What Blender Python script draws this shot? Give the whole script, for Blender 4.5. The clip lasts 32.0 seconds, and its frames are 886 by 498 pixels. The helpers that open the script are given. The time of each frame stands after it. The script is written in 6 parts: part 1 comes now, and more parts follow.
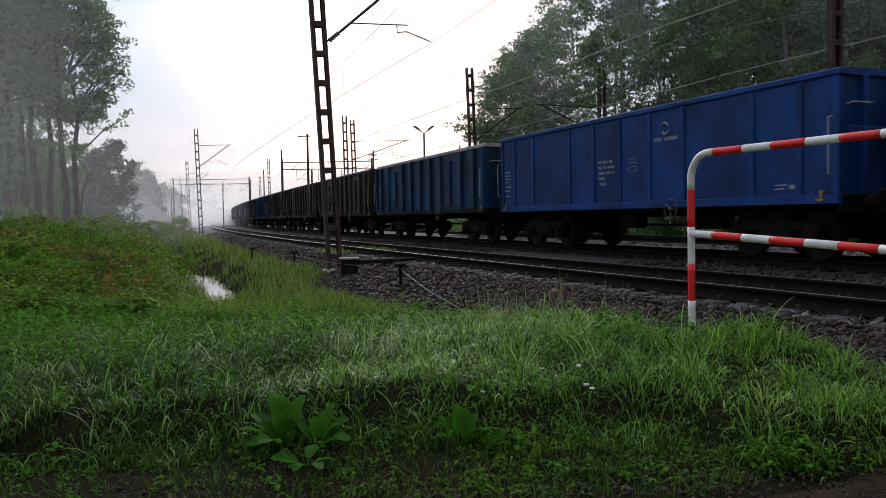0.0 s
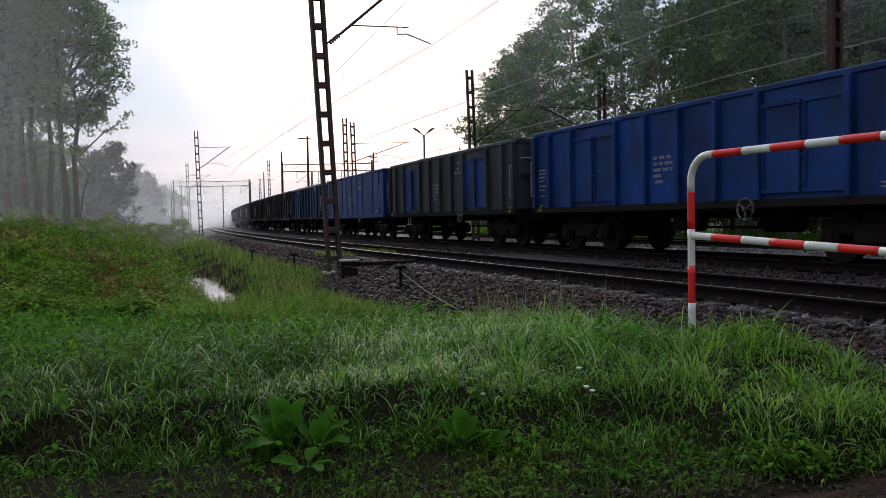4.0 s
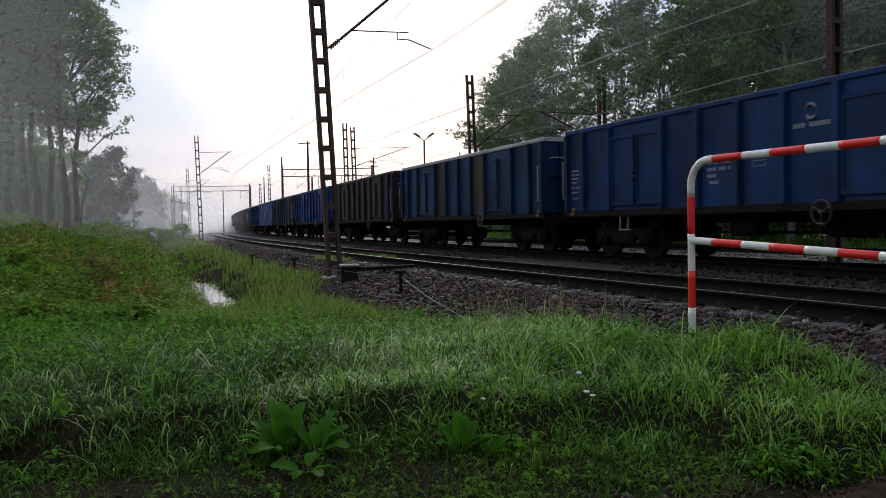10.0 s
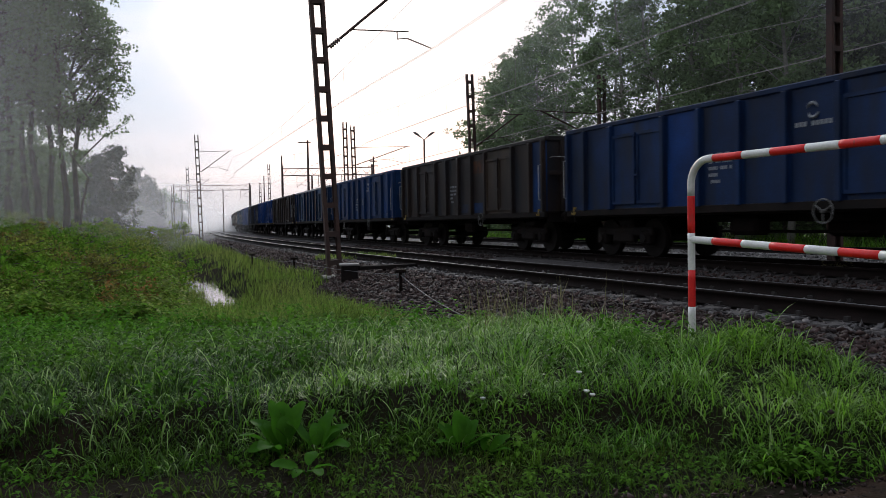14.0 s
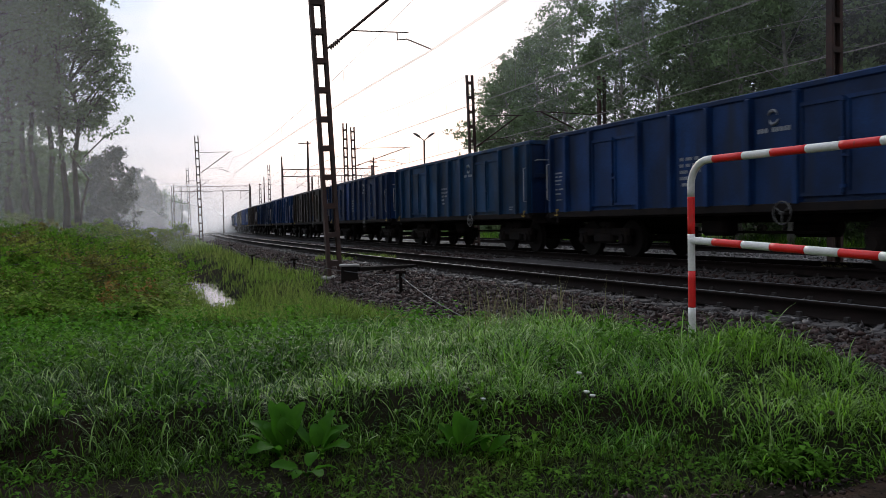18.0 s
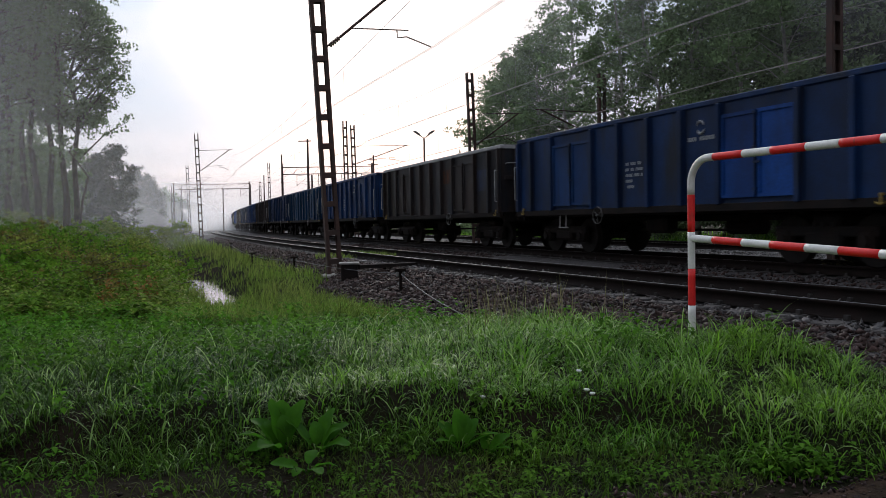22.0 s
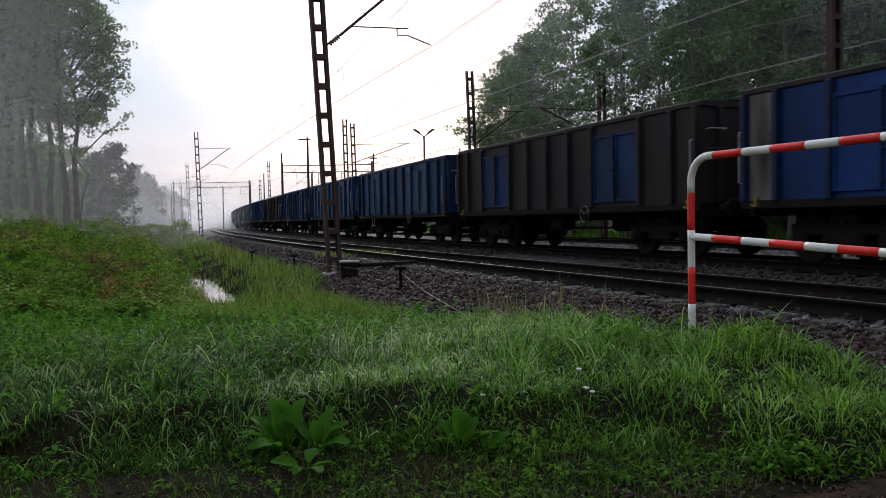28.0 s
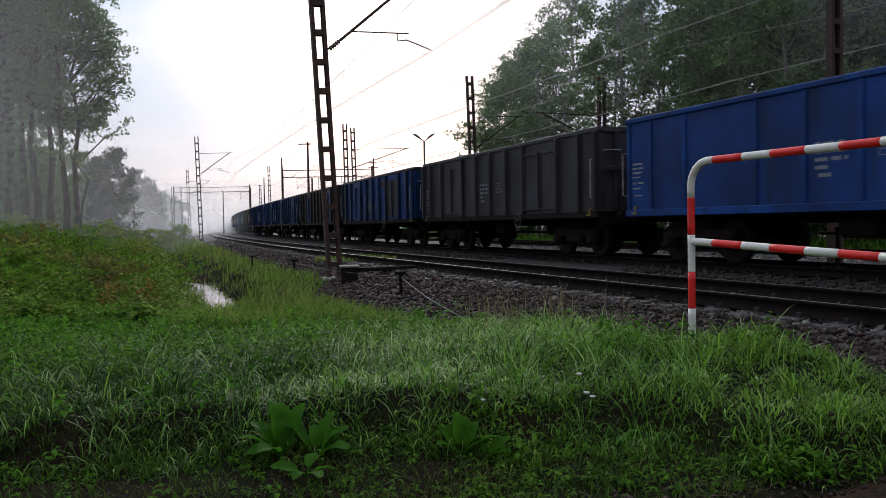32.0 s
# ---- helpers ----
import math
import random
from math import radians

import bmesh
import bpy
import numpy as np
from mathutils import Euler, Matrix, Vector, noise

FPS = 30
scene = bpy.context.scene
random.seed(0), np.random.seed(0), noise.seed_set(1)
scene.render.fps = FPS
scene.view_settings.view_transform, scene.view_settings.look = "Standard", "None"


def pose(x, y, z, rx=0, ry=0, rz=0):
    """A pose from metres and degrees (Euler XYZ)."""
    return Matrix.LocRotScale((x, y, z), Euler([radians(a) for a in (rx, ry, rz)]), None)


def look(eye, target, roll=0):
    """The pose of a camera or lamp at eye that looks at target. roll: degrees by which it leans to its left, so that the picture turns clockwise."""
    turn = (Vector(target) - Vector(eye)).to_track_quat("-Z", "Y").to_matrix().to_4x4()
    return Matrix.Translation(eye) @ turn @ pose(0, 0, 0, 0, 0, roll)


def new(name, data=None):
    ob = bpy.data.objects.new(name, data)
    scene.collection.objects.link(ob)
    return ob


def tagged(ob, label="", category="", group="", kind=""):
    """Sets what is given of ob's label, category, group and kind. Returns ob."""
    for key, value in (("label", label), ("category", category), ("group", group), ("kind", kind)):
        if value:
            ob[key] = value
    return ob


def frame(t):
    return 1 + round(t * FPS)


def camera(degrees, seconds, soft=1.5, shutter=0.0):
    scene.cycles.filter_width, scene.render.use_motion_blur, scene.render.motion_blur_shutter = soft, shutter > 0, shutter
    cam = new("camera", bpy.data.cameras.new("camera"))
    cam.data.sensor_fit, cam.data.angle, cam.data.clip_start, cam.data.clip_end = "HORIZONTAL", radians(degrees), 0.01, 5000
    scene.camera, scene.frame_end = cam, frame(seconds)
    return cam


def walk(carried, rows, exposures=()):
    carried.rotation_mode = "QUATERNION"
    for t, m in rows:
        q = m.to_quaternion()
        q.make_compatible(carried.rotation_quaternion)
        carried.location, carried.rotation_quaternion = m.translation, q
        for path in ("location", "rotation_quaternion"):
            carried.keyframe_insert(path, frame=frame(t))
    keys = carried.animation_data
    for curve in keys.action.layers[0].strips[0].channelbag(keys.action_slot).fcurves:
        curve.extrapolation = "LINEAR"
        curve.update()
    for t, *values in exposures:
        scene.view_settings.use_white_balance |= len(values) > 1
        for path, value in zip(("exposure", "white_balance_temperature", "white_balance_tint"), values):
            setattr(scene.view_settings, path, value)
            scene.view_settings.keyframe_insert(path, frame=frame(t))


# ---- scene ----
TAU = 2 * math.pi
EYE_Z = 0.919          # z = 0 is the top of the rails
LENS = 1439.9          # focal length for a picture 1568 wide
cam = camera(math.degrees(2 * math.atan(784 / LENS)), 32.0, soft=0.85, shutter=0.3)

# the hand that holds the camera nods a little: seconds and the horizon's shift
NODS = [(0.0, -10.7), (0.5, -8.2), (1.0, -3.1), (1.5, -6.5), (2.0, -8.1), (2.5, -13.7), (3.0, -13.9), (3.5, -10.7),
        (4.5, -4.0), (5.5, 0.0), (6.0, -3.3), (6.5, -4.6), (7.0, -4.0), (7.5, -1.5), (8.0, 1.5), (8.5, 1.5), (9.0, 0.0),
        (9.5, 0.0), (10.0, 1.5), (10.5, 3.1), (11.0, 1.5), (11.5, -6.1), (12.0, -8.2), (12.5, -6.1), (13.0, -1.5),
        (13.5, -2.9), (14.0, 0.0), (14.5, 1.5), (15.5, -2.0), (16.5, -4.6), (17.0, -2.7), (17.5, 1.5), (18.0, 1.5),
        (18.5, -1.5), (19.0, -2.9), (19.5, 1.5), (20.0, 6.1), (20.5, 6.1), (21.0, 4.2), (21.5, -1.3), (22.0, -2.2),
        (22.5, 0.5), (23.0, 3.1), (23.5, 1.5), (24.0, -5.7), (24.5, -7.7), (25.0, -6.4), (25.5, -4.2), (26.5, -3.0),
        (27.5, -4.1), (28.0, -5.1), (28.5, -4.7), (29.0, -2.4), (29.5, 0.6), (30.0, 0.2), (30.5, -1.5), (31.0, -1.5),
        (31.5, 0.2), (32.0, 3.1)]
ROLL = -1.0


def aim(nod):
    drop = (441 - 394.1 - nod) / LENS
    return look((0, 0, EYE_Z), (0, 10, EYE_Z - 10 * drop), ROLL)


walk(cam, [(t, aim(n)) for t, n in NODS])

# ---- light: a bright veiled dawn sky, the low sun behind thin cloud beyond the train ----
SUN_AZ, SUN_EL = radians(-4), radians(16)   # azimuth from +y towards +x
world = bpy.data.worlds.new("dawn_sky")
scene.world = world
world.use_nodes = True
wn, wl = world.node_tree.nodes, world.node_tree.links
wn.clear()
w_out = wn.new("ShaderNodeOutputWorld")
w_bg = wn.new("ShaderNodeBackground")
w_sky = wn.new("ShaderNodeTexSky")
w_sky.sky_type, w_sky.sun_disc = "NISHITA", False
w_sky.sun_elevation, w_sky.sun_rotation = SUN_EL, SUN_AZ
w_sky.air_density, w_sky.dust_density, w_sky.ozone_density = 1.0, 3.0, 1.0
w_tc = wn.new("ShaderNodeTexCoord")
w_map = wn.new("ShaderNodeMapping")
w_map.inputs["Scale"].default_value = (1.2, 1.2, 3.5)
w_noise = wn.new("ShaderNodeTexNoise")
w_noise.inputs["Scale"].default_value, w_noise.inputs["Detail"].default_value = 3.0, 5.0
w_ramp = wn.new("ShaderNodeValToRGB")
w_ramp.color_ramp.elements[0].position, w_ramp.color_ramp.elements[0].color = 0.44, (0, 0, 0, 1)
w_ramp.color_ramp.elements[1].position, w_ramp.color_ramp.elements[1].color = 0.74, (1, 1, 1, 1)
# thin cloud, brighter towards the veiled sun
SUN_WAY = (math.sin(SUN_AZ) * math.cos(SUN_EL), math.cos(SUN_AZ) * math.cos(SUN_EL), math.sin(SUN_EL))
w_dot = wn.new("ShaderNodeVectorMath")
w_dot.operation = "DOT_PRODUCT"
w_dot.inputs[1].default_value = SUN_WAY
w_glow = wn.new("ShaderNodeMapRange")
w_glow.interpolation_type = "SMOOTHSTEP"
w_glow.inputs["From Min"].default_value, w_glow.inputs["From Max"].default_value = -0.35, 0.98
w_mix = wn.new("ShaderNodeMix")
w_mix.data_type = "RGBA"
w_cloud = wn.new("ShaderNodeMix")
w_cloud.data_type = "RGBA"
w_cloud.inputs[6].default_value = (3.45, 3.65, 4.15, 1)      # cloud away from the sun
w_light = wn.new("ShaderNodeMix")
w_light.data_type = "RGBA"
w_light.inputs[6].default_value = (6.4, 7.5, 9.2, 1)        # thin, bluish cloud on the sun's side
w_light.inputs[7].default_value = (12.3, 11.0, 11.2, 1)      # thick bright cloud on the sun's side
w_mix.inputs[0].default_value = 0.96
wl.new(w_tc.outputs["Generated"], w_dot.inputs[0])
wl.new(w_dot.outputs["Value"], w_glow.inputs["Value"])
wl.new(w_glow.outputs["Result"], w_cloud.inputs[0])
wl.new(w_tc.outputs["Generated"], w_map.inputs["Vector"])
wl.new(w_map.outputs["Vector"], w_noise.inputs["Vector"])
wl.new(w_noise.outputs["Fac"], w_ramp.inputs["Fac"])
w_near = wn.new("ShaderNodeMapRange")
w_near.interpolation_type = "SMOOTHSTEP"
w_near.inputs["From Min"].default_value, w_near.inputs["From Max"].default_value = 0.958, 0.998
w_both = wn.new("ShaderNodeMath")
w_both.operation, w_both.use_clamp = "MULTIPLY_ADD", True
w_both.inputs[1].default_value = 0.42
wl.new(w_dot.outputs["Value"], w_near.inputs["Value"])
wl.new(w_ramp.outputs["Color"], w_both.inputs[0])
wl.new(w_near.outputs["Result"], w_both.inputs[2])
wl.new(w_both.outputs["Value"], w_light.inputs[0])
wl.new(w_light.outputs[2], w_cloud.inputs[7])
wl.new(w_sky.outputs["Color"], w_mix.inputs[6])
wl.new(w_cloud.outputs[2], w_mix.inputs[7])
# an overcast sky is brightest overhead
w_sep = wn.new("ShaderNodeSeparateXYZ")
w_high = wn.new("ShaderNodeMapRange")
w_high.interpolation_type = "SMOOTHSTEP"
w_high.inputs["From Min"].default_value, w_high.inputs["From Max"].default_value = 0.05, 0.95
w_high.inputs["To Min"].default_value, w_high.inputs["To Max"].default_value = 0.72, 1.2
w_scale = wn.new("ShaderNodeVectorMath")
w_scale.operation = "SCALE"
wl.new(w_tc.outputs["Generated"], w_sep.inputs[0])
wl.new(w_sep.outputs["Z"], w_high.inputs["Value"])
wl.new(w_mix.outputs[2], w_scale.inputs[0])
wl.new(w_high.outputs["Result"], w_scale.inputs["Scale"])
# a rosy band low in the sky
w_low = wn.new("ShaderNodeMapRange")
w_low.interpolation_type = "SMOOTHSTEP"
w_low.inputs["From Min"].default_value, w_low.inputs["From Max"].default_value = 0.02, 0.20
w_rose = wn.new("ShaderNodeMix")
w_rose.data_type = "RGBA"
w_rose.inputs[6].default_value, w_rose.inputs[7].default_value = (1.30, 1.10, 1.0, 1), (1, 1, 1, 1)
w_tint = wn.new("ShaderNodeVectorMath")
w_tint.operation = "MULTIPLY"
wl.new(w_sep.outputs["Z"], w_low.inputs["Value"])
wl.new(w_low.outputs["Result"], w_rose.inputs[0])
wl.new(w_scale.outputs["Vector"], w_tint.inputs[0])
wl.new(w_rose.outputs[2], w_tint.inputs[1])
wl.new(w_tint.outputs["Vector"], w_bg.inputs["Color"])
w_bg.inputs["Strength"].default_value = 0.144
wl.new(w_bg.outputs["Background"], w_out.inputs["Surface"])

sun = new("sun", bpy.data.lights.new("sun", "SUN"))
sun.data.energy, sun.data.angle, sun.data.color = 0.85, radians(26), (1.0, 0.93, 0.84)
sun_dir = Vector((math.sin(SUN_AZ) * math.cos(SUN_EL), math.cos(SUN_AZ) * math.cos(SUN_EL), math.sin(SUN_EL)))
sun.matrix_world = look(sun_dir * 300, (0, 0, 0))


# ---- materials ----
def material(name, base, rough=0.7, metal=0.0, other=None, scale=6.0, fine=60.0, bump=0.2, spread=0.25, spot=None,
             spots=0.6, clear=0.0, vary=0.0, island=False, depth=0.01, spec=0.5, soft_edge=0.0):
    """A surface of a base colour that drifts towards another at a large scale, with fine grain, relief and, if given, stains."""
    m = bpy.data.materials.new(name)
    m.use_nodes = True
    n, l = m.node_tree.nodes, m.node_tree.links
    n.clear()
    out, bsdf, tc = n.new("ShaderNodeOutputMaterial"), n.new("ShaderNodeBsdfPrincipled"), n.new("ShaderNodeTexCoord")
    big, small = n.new("ShaderNodeTexNoise"), n.new("ShaderNodeTexNoise")
    # each piece takes its grain from another place
    who, far_off, place = n.new("ShaderNodeObjectInfo"), n.new("ShaderNodeMath"), n.new("ShaderNodeVectorMath")
    far_off.operation, place.operation = "MULTIPLY", "ADD"
    far_off.inputs[1].default_value = 60.0
    l.new(who.outputs["Random"], far_off.inputs[0])
    l.new(tc.outputs["Object"], place.inputs[0])
    l.new(far_off.outputs["Value"], place.inputs[1])
    for node, s, d in ((big, scale, 5.0), (small, fine, 3.0)):
        node.inputs["Scale"].default_value, node.inputs["Detail"].default_value = s, d
        l.new(place.outputs["Vector"], node.inputs["Vector"])
    mix = n.new("ShaderNodeMix")
    mix.data_type = "RGBA"
    mix.inputs[6].default_value = (*base, 1)
    mix.inputs[7].default_value = (*(other or [c * 0.6 for c in base]), 1)
    drift = n.new("ShaderNodeMapRange")
    drift.inputs["From Min"].default_value, drift.inputs["From Max"].default_value = 0.32, 0.68
    l.new(big.outputs["Fac"], drift.inputs["Value"])
    l.new(drift.outputs["Result"], mix.inputs[0])
    last = mix.outputs[2]
    grain = n.new("ShaderNodeHueSaturation")
    rng = n.new("ShaderNodeMapRange")
    rng.inputs["From Min"].default_value, rng.inputs["From Max"].default_value = 0.25, 0.75
    rng.inputs["To Min"].default_value, rng.inputs["To Max"].default_value = 1 - spread, 1 + spread
    l.new(small.outputs["Fac"], rng.inputs["Value"])
    value = rng.outputs["Result"]
    if vary:
        info = n.new("ShaderNodeNewGeometry" if island else "ShaderNodeObjectInfo")
        r2 = n.new("ShaderNodeMapRange")
        r2.inputs["To Min"].default_value, r2.inputs["To Max"].default_value = 1 - vary, 1 + vary
        l.new(info.outputs["Random Per Island" if island else "Random"], r2.inputs["Value"])
        mul = n.new("ShaderNodeMath")
        mul.operation = "MULTIPLY"
        l.new(value, mul.inputs[0])
        l.new(r2.outputs["Result"], mul.inputs[1])
        value = mul.outputs["Value"]
    l.new(value, grain.inputs["Value"])
    l.new(last, grain.inputs["Color"])
    last = grain.outputs["Color"]
    if spot:
        st = n.new("ShaderNodeTexNoise")
        st.inputs["Scale"].default_value, st.inputs["Detail"].default_value = scale * 2.3, 8.0
        mp = n.new("ShaderNodeMapping")
        mp.inputs["Scale"].default_value = (1, 1, 0.22)
        l.new(place.outputs["Vector"], mp.inputs["Vector"])
        l.new(mp.outputs["Vector"], st.inputs["Vector"])
        ramp = n.new("ShaderNodeValToRGB")
        ramp.color_ramp.elements[0].position, ramp.color_ramp.elements[1].position = spots - soft_edge, spots + 0.1
        l.new(st.outputs["Fac"], ramp.inputs["Fac"])
        m2 = n.new("ShaderNodeMix")
        m2.data_type = "RGBA"
        m2.inputs[7].default_value = (*spot, 1)
        l.new(ramp.outputs["Color"], m2.inputs[0])
        l.new(last, m2.inputs[6])
        last = m2.outputs[2]
    l.new(last, bsdf.inputs["Base Color"])
    bsdf.inputs["Roughness"].default_value, bsdf.inputs["Metallic"].default_value = rough, metal
    bsdf.inputs["Coat Weight"].default_value = clear
    bsdf.inputs["Specular IOR Level"].default_value = spec
    if bump:
        b = n.new("ShaderNodeBump")
        b.inputs["Strength"].default_value, b.inputs["Distance"].default_value = bump, depth
        l.new(small.outputs["Fac"], b.inputs["Height"])
        l.new(b.outputs["Normal"], bsdf.inputs["Normal"])
    l.new(bsdf.outputs["BSDF"], out.inputs["Surface"])
    return m


def leafy(name, base, other, through_light=0.35, rough=0.5, vary=0.45, scale=0.6, gloss=0.3):
    """Leaves and blades: every piece its own shade, some light shines through."""
    m = bpy.data.materials.new(name)
    m.use_nodes = True
    n, l = m.node_tree.nodes, m.node_tree.links
    n.clear()
    out, bsdf, tr, add = (n.new("ShaderNodeOutputMaterial"), n.new("ShaderNodeBsdfPrincipled"),
                          n.new("ShaderNodeBsdfTranslucent"), n.new("ShaderNodeMixShader"))
    geo, tc, big = n.new("ShaderNodeNewGeometry"), n.new("ShaderNodeTexCoord"), n.new("ShaderNodeTexNoise")
    big.inputs["Scale"].default_value, big.inputs["Detail"].default_value = scale, 4.0
    l.new(tc.outputs["Object"], big.inputs["Vector"])
    mix, hue, rng = n.new("ShaderNodeMix"), n.new("ShaderNodeHueSaturation"), n.new("ShaderNodeMapRange")
    mix.data_type = "RGBA"
    mix.inputs[6].default_value, mix.inputs[7].default_value = (*base, 1), (*other, 1)
    r3 = n.new("ShaderNodeMapRange")
    r3.inputs["From Min"].default_value, r3.inputs["From Max"].default_value = 0.35, 0.65
    l.new(big.outputs["Fac"], r3.inputs["Value"])
    l.new(r3.outputs["Result"], mix.inputs[0])
    rng.inputs["To Min"].default_value, rng.inputs["To Max"].default_value = 1 - vary, 1 + vary
    l.new(geo.outputs["Random Per Island"], rng.inputs["Value"])
    l.new(rng.outputs["Result"], hue.inputs["Value"])
    l.new(mix.outputs[2], hue.inputs["Color"])
    l.new(hue.outputs["Color"], bsdf.inputs["Base Color"])
    l.new(hue.outputs["Color"], tr.inputs["Color"])
    bsdf.inputs["Roughness"].default_value = rough
    bsdf.inputs["Specular IOR Level"].default_value = gloss
    add.inputs[0].default_value = through_light
    l.new(bsdf.outputs["BSDF"], add.inputs[1])
    l.new(tr.outputs["BSDF"], add.inputs[2])
    l.new(add.outputs["Shader"], out.inputs["Surface"])
    return m


# damp soil, darkened further: shade of the grass gaps is in the colour
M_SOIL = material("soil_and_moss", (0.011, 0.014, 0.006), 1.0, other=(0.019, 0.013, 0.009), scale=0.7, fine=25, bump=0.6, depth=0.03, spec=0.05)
M_PATH = material("trodden_earth", (0.048, 0.027, 0.018), 0.95, other=(0.020, 0.014, 0.009), scale=5, fine=70, bump=0.8, depth=0.02, spread=0.5, spec=0.08)
M_BALLAST = material("ballast", (0.035, 0.028, 0.028), 0.9, other=(0.028, 0.023, 0.022), scale=2.5, fine=28, bump=1.0, spread=0.5, depth=0.05)
# paler copy of the ballast: sky light beyond the train is in its colour
M_SKYLITBED = material("skylit_ballast", (0.17, 0.16, 0.155), 0.9, other=(0.09, 0.08, 0.078), scale=2.5, fine=28, bump=1.0, spread=0.5, depth=0.05)
M_OILY = material("oily_ballast", (0.026, 0.02, 0.02), 0.8, other=(0.015, 0.012, 0.012), scale=2.5, fine=28, bump=1.0, spread=0.5, depth=0.05)
M_OILSTONE = material("oil_stained_stone", (0.036, 0.028, 0.027), 0.6, other=(0.016, 0.012, 0.012), scale=1.5, fine=60, bump=0.4, vary=0.5, island=True)
M_STONE = material("crushed_stone", (0.052, 0.033, 0.029), 0.6, other=(0.017, 0.011, 0.010), scale=1.5, fine=60, bump=0.4, vary=0.9, island=True, spec=0.12)
# stones of that bed, likewise coloured pale for the sky's light
M_SKYLITSTONE = material("skylit_crushed_stone", (0.27, 0.25, 0.245), 0.6, other=(0.13, 0.115, 0.11), scale=1.5, fine=60, bump=0.4, vary=0.6, island=True)
M_RAILHEAD = material("worn_rail_head", (0.16, 0.155, 0.155), 0.5, 1.0, scale=3, fine=40, bump=0.05, spread=0.1)
M_RAILSIDE = material("rusty_rail_web", (0.013, 0.008, 0.007), 0.85, 0.0, other=(0.008, 0.006, 0.005), spec=0.1, scale=5, fine=70, bump=0.3)
M_SLEEPER = material("tarred_timber", (0.028, 0.022, 0.02), 0.85, other=(0.016, 0.013, 0.012), scale=4, fine=60, bump=0.4, vary=0.2)
M_MAST = material("rusted_mast_paint", (0.07, 0.034, 0.026), 0.8, 0.1, other=(0.038, 0.025, 0.022), scale=2.5, fine=40, bump=0.25, vary=0.12)
M_STEEL = material("grey_galvanised_steel", (0.16, 0.16, 0.165), 0.55, 0.6, scale=6, fine=50, bump=0.1)
M_CONC = material("grey_concrete", (0.28, 0.27, 0.25), 0.9, other=(0.17, 0.165, 0.15), scale=5, fine=50, bump=0.4)
M_INSUL = material("brown_porcelain", (0.09, 0.04, 0.03), 0.25, scale=8, fine=60, bump=0.0, clear=0.4)
M_WIRE = material("bare_copper_wire", (0.30, 0.27, 0.25), 0.42, 0.9, scale=8, fine=80, bump=0.0)
M_RED = material("red_barrier_paint", (0.74, 0.012, 0.010), 0.45, other=(0.62, 0.010, 0.009), scale=9, fine=90, bump=0.08, spread=0.08, spot=(0.25, 0.05, 0.03), spots=0.70)
M_WHITE = material("white_barrier_paint", (0.74, 0.73, 0.70), 0.35, other=(0.62, 0.61, 0.58), scale=9, fine=90, bump=0.08, spread=0.08, spot=(0.35, 0.30, 0.25), spots=0.68)
M_BARK = material("grey_brown_bark", (0.10, 0.085, 0.07), 0.95, other=(0.055, 0.047, 0.04), scale=3, fine=22, bump=0.8, depth=0.03)
M_BIRCH = material("pale_birch_bark", (0.30, 0.285, 0.26), 0.85, other=(0.16, 0.15, 0.135), scale=2, fine=18, bump=0.5, depth=0.02, spot=(0.03, 0.028, 0.025), spots=0.62)
M_GRASS = leafy("meadow_grass", (0.064, 0.188, 0.013), (0.150, 0.300, 0.028), 0.55, 0.40, 0.9, 0.9, 0.28)
# dark base colour carries the shade between the tufts
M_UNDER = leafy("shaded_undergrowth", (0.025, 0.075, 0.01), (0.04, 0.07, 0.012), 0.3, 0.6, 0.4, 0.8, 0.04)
# darker copy of the meadow grass, with shade put into its colour
M_DARKGRASS = leafy("shaded_meadow_grass", (0.025, 0.078, 0.007), (0.058, 0.12, 0.014), 0.45, 0.42, 0.65, 1.1, 0.2)
# wet gloss plus a pale base colour that paints in the glints
M_PALE = leafy("glint_blades", (0.17, 0.32, 0.06), (0.28, 0.42, 0.12), 0.4, 0.38, 0.4, 2.0, 0.38)
M_BANK = leafy("bank_grass", (0.13, 0.225, 0.035), (0.205, 0.255, 0.065), 0.5, 0.5, 0.6, 0.35, 0.05)
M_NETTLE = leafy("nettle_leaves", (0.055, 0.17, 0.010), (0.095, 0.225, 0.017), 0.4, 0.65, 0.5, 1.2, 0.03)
# brighter copy of the nettle leaves: the bank's light is put into the colour
M_BANKNETTLE = leafy("nettles_light_in_colour", (0.085, 0.195, 0.016), (0.14, 0.225, 0.027), 0.4, 0.6, 0.5, 1.2, 0.03)
M_WEED = leafy("weeds", (0.055, 0.155, 0.012), (0.09, 0.18, 0.02), 0.4, 0.65, 0.45, 0.5, 0.03)
M_LEAF = leafy("tree_leaves", (0.168, 0.24, 0.115), (0.132, 0.188, 0.092), 0.65, 0.5, 0.4, 0.3)
M_NEEDLE = leafy("conifer_needles", (0.068, 0.080, 0.060), (0.055, 0.066, 0.050), 0.2, 0.6, 0.4, 0.3)
M_DOCK = leafy("dock_leaf", (0.07, 0.22, 0.014), (0.045, 0.15, 0.010), 0.6, 0.5, 0.3, 9.0, 0.08)
M_DRY = leafy("dry_stalks", (0.22, 0.15, 0.06), (0.15, 0.10, 0.045), 0.3, 0.7, 0.4, 0.8, 0.2)
M_SEED = leafy("seed_stems", (0.17, 0.20, 0.08), (0.22, 0.20, 0.10), 0.4, 0.6, 0.4, 2.0, 0.05)
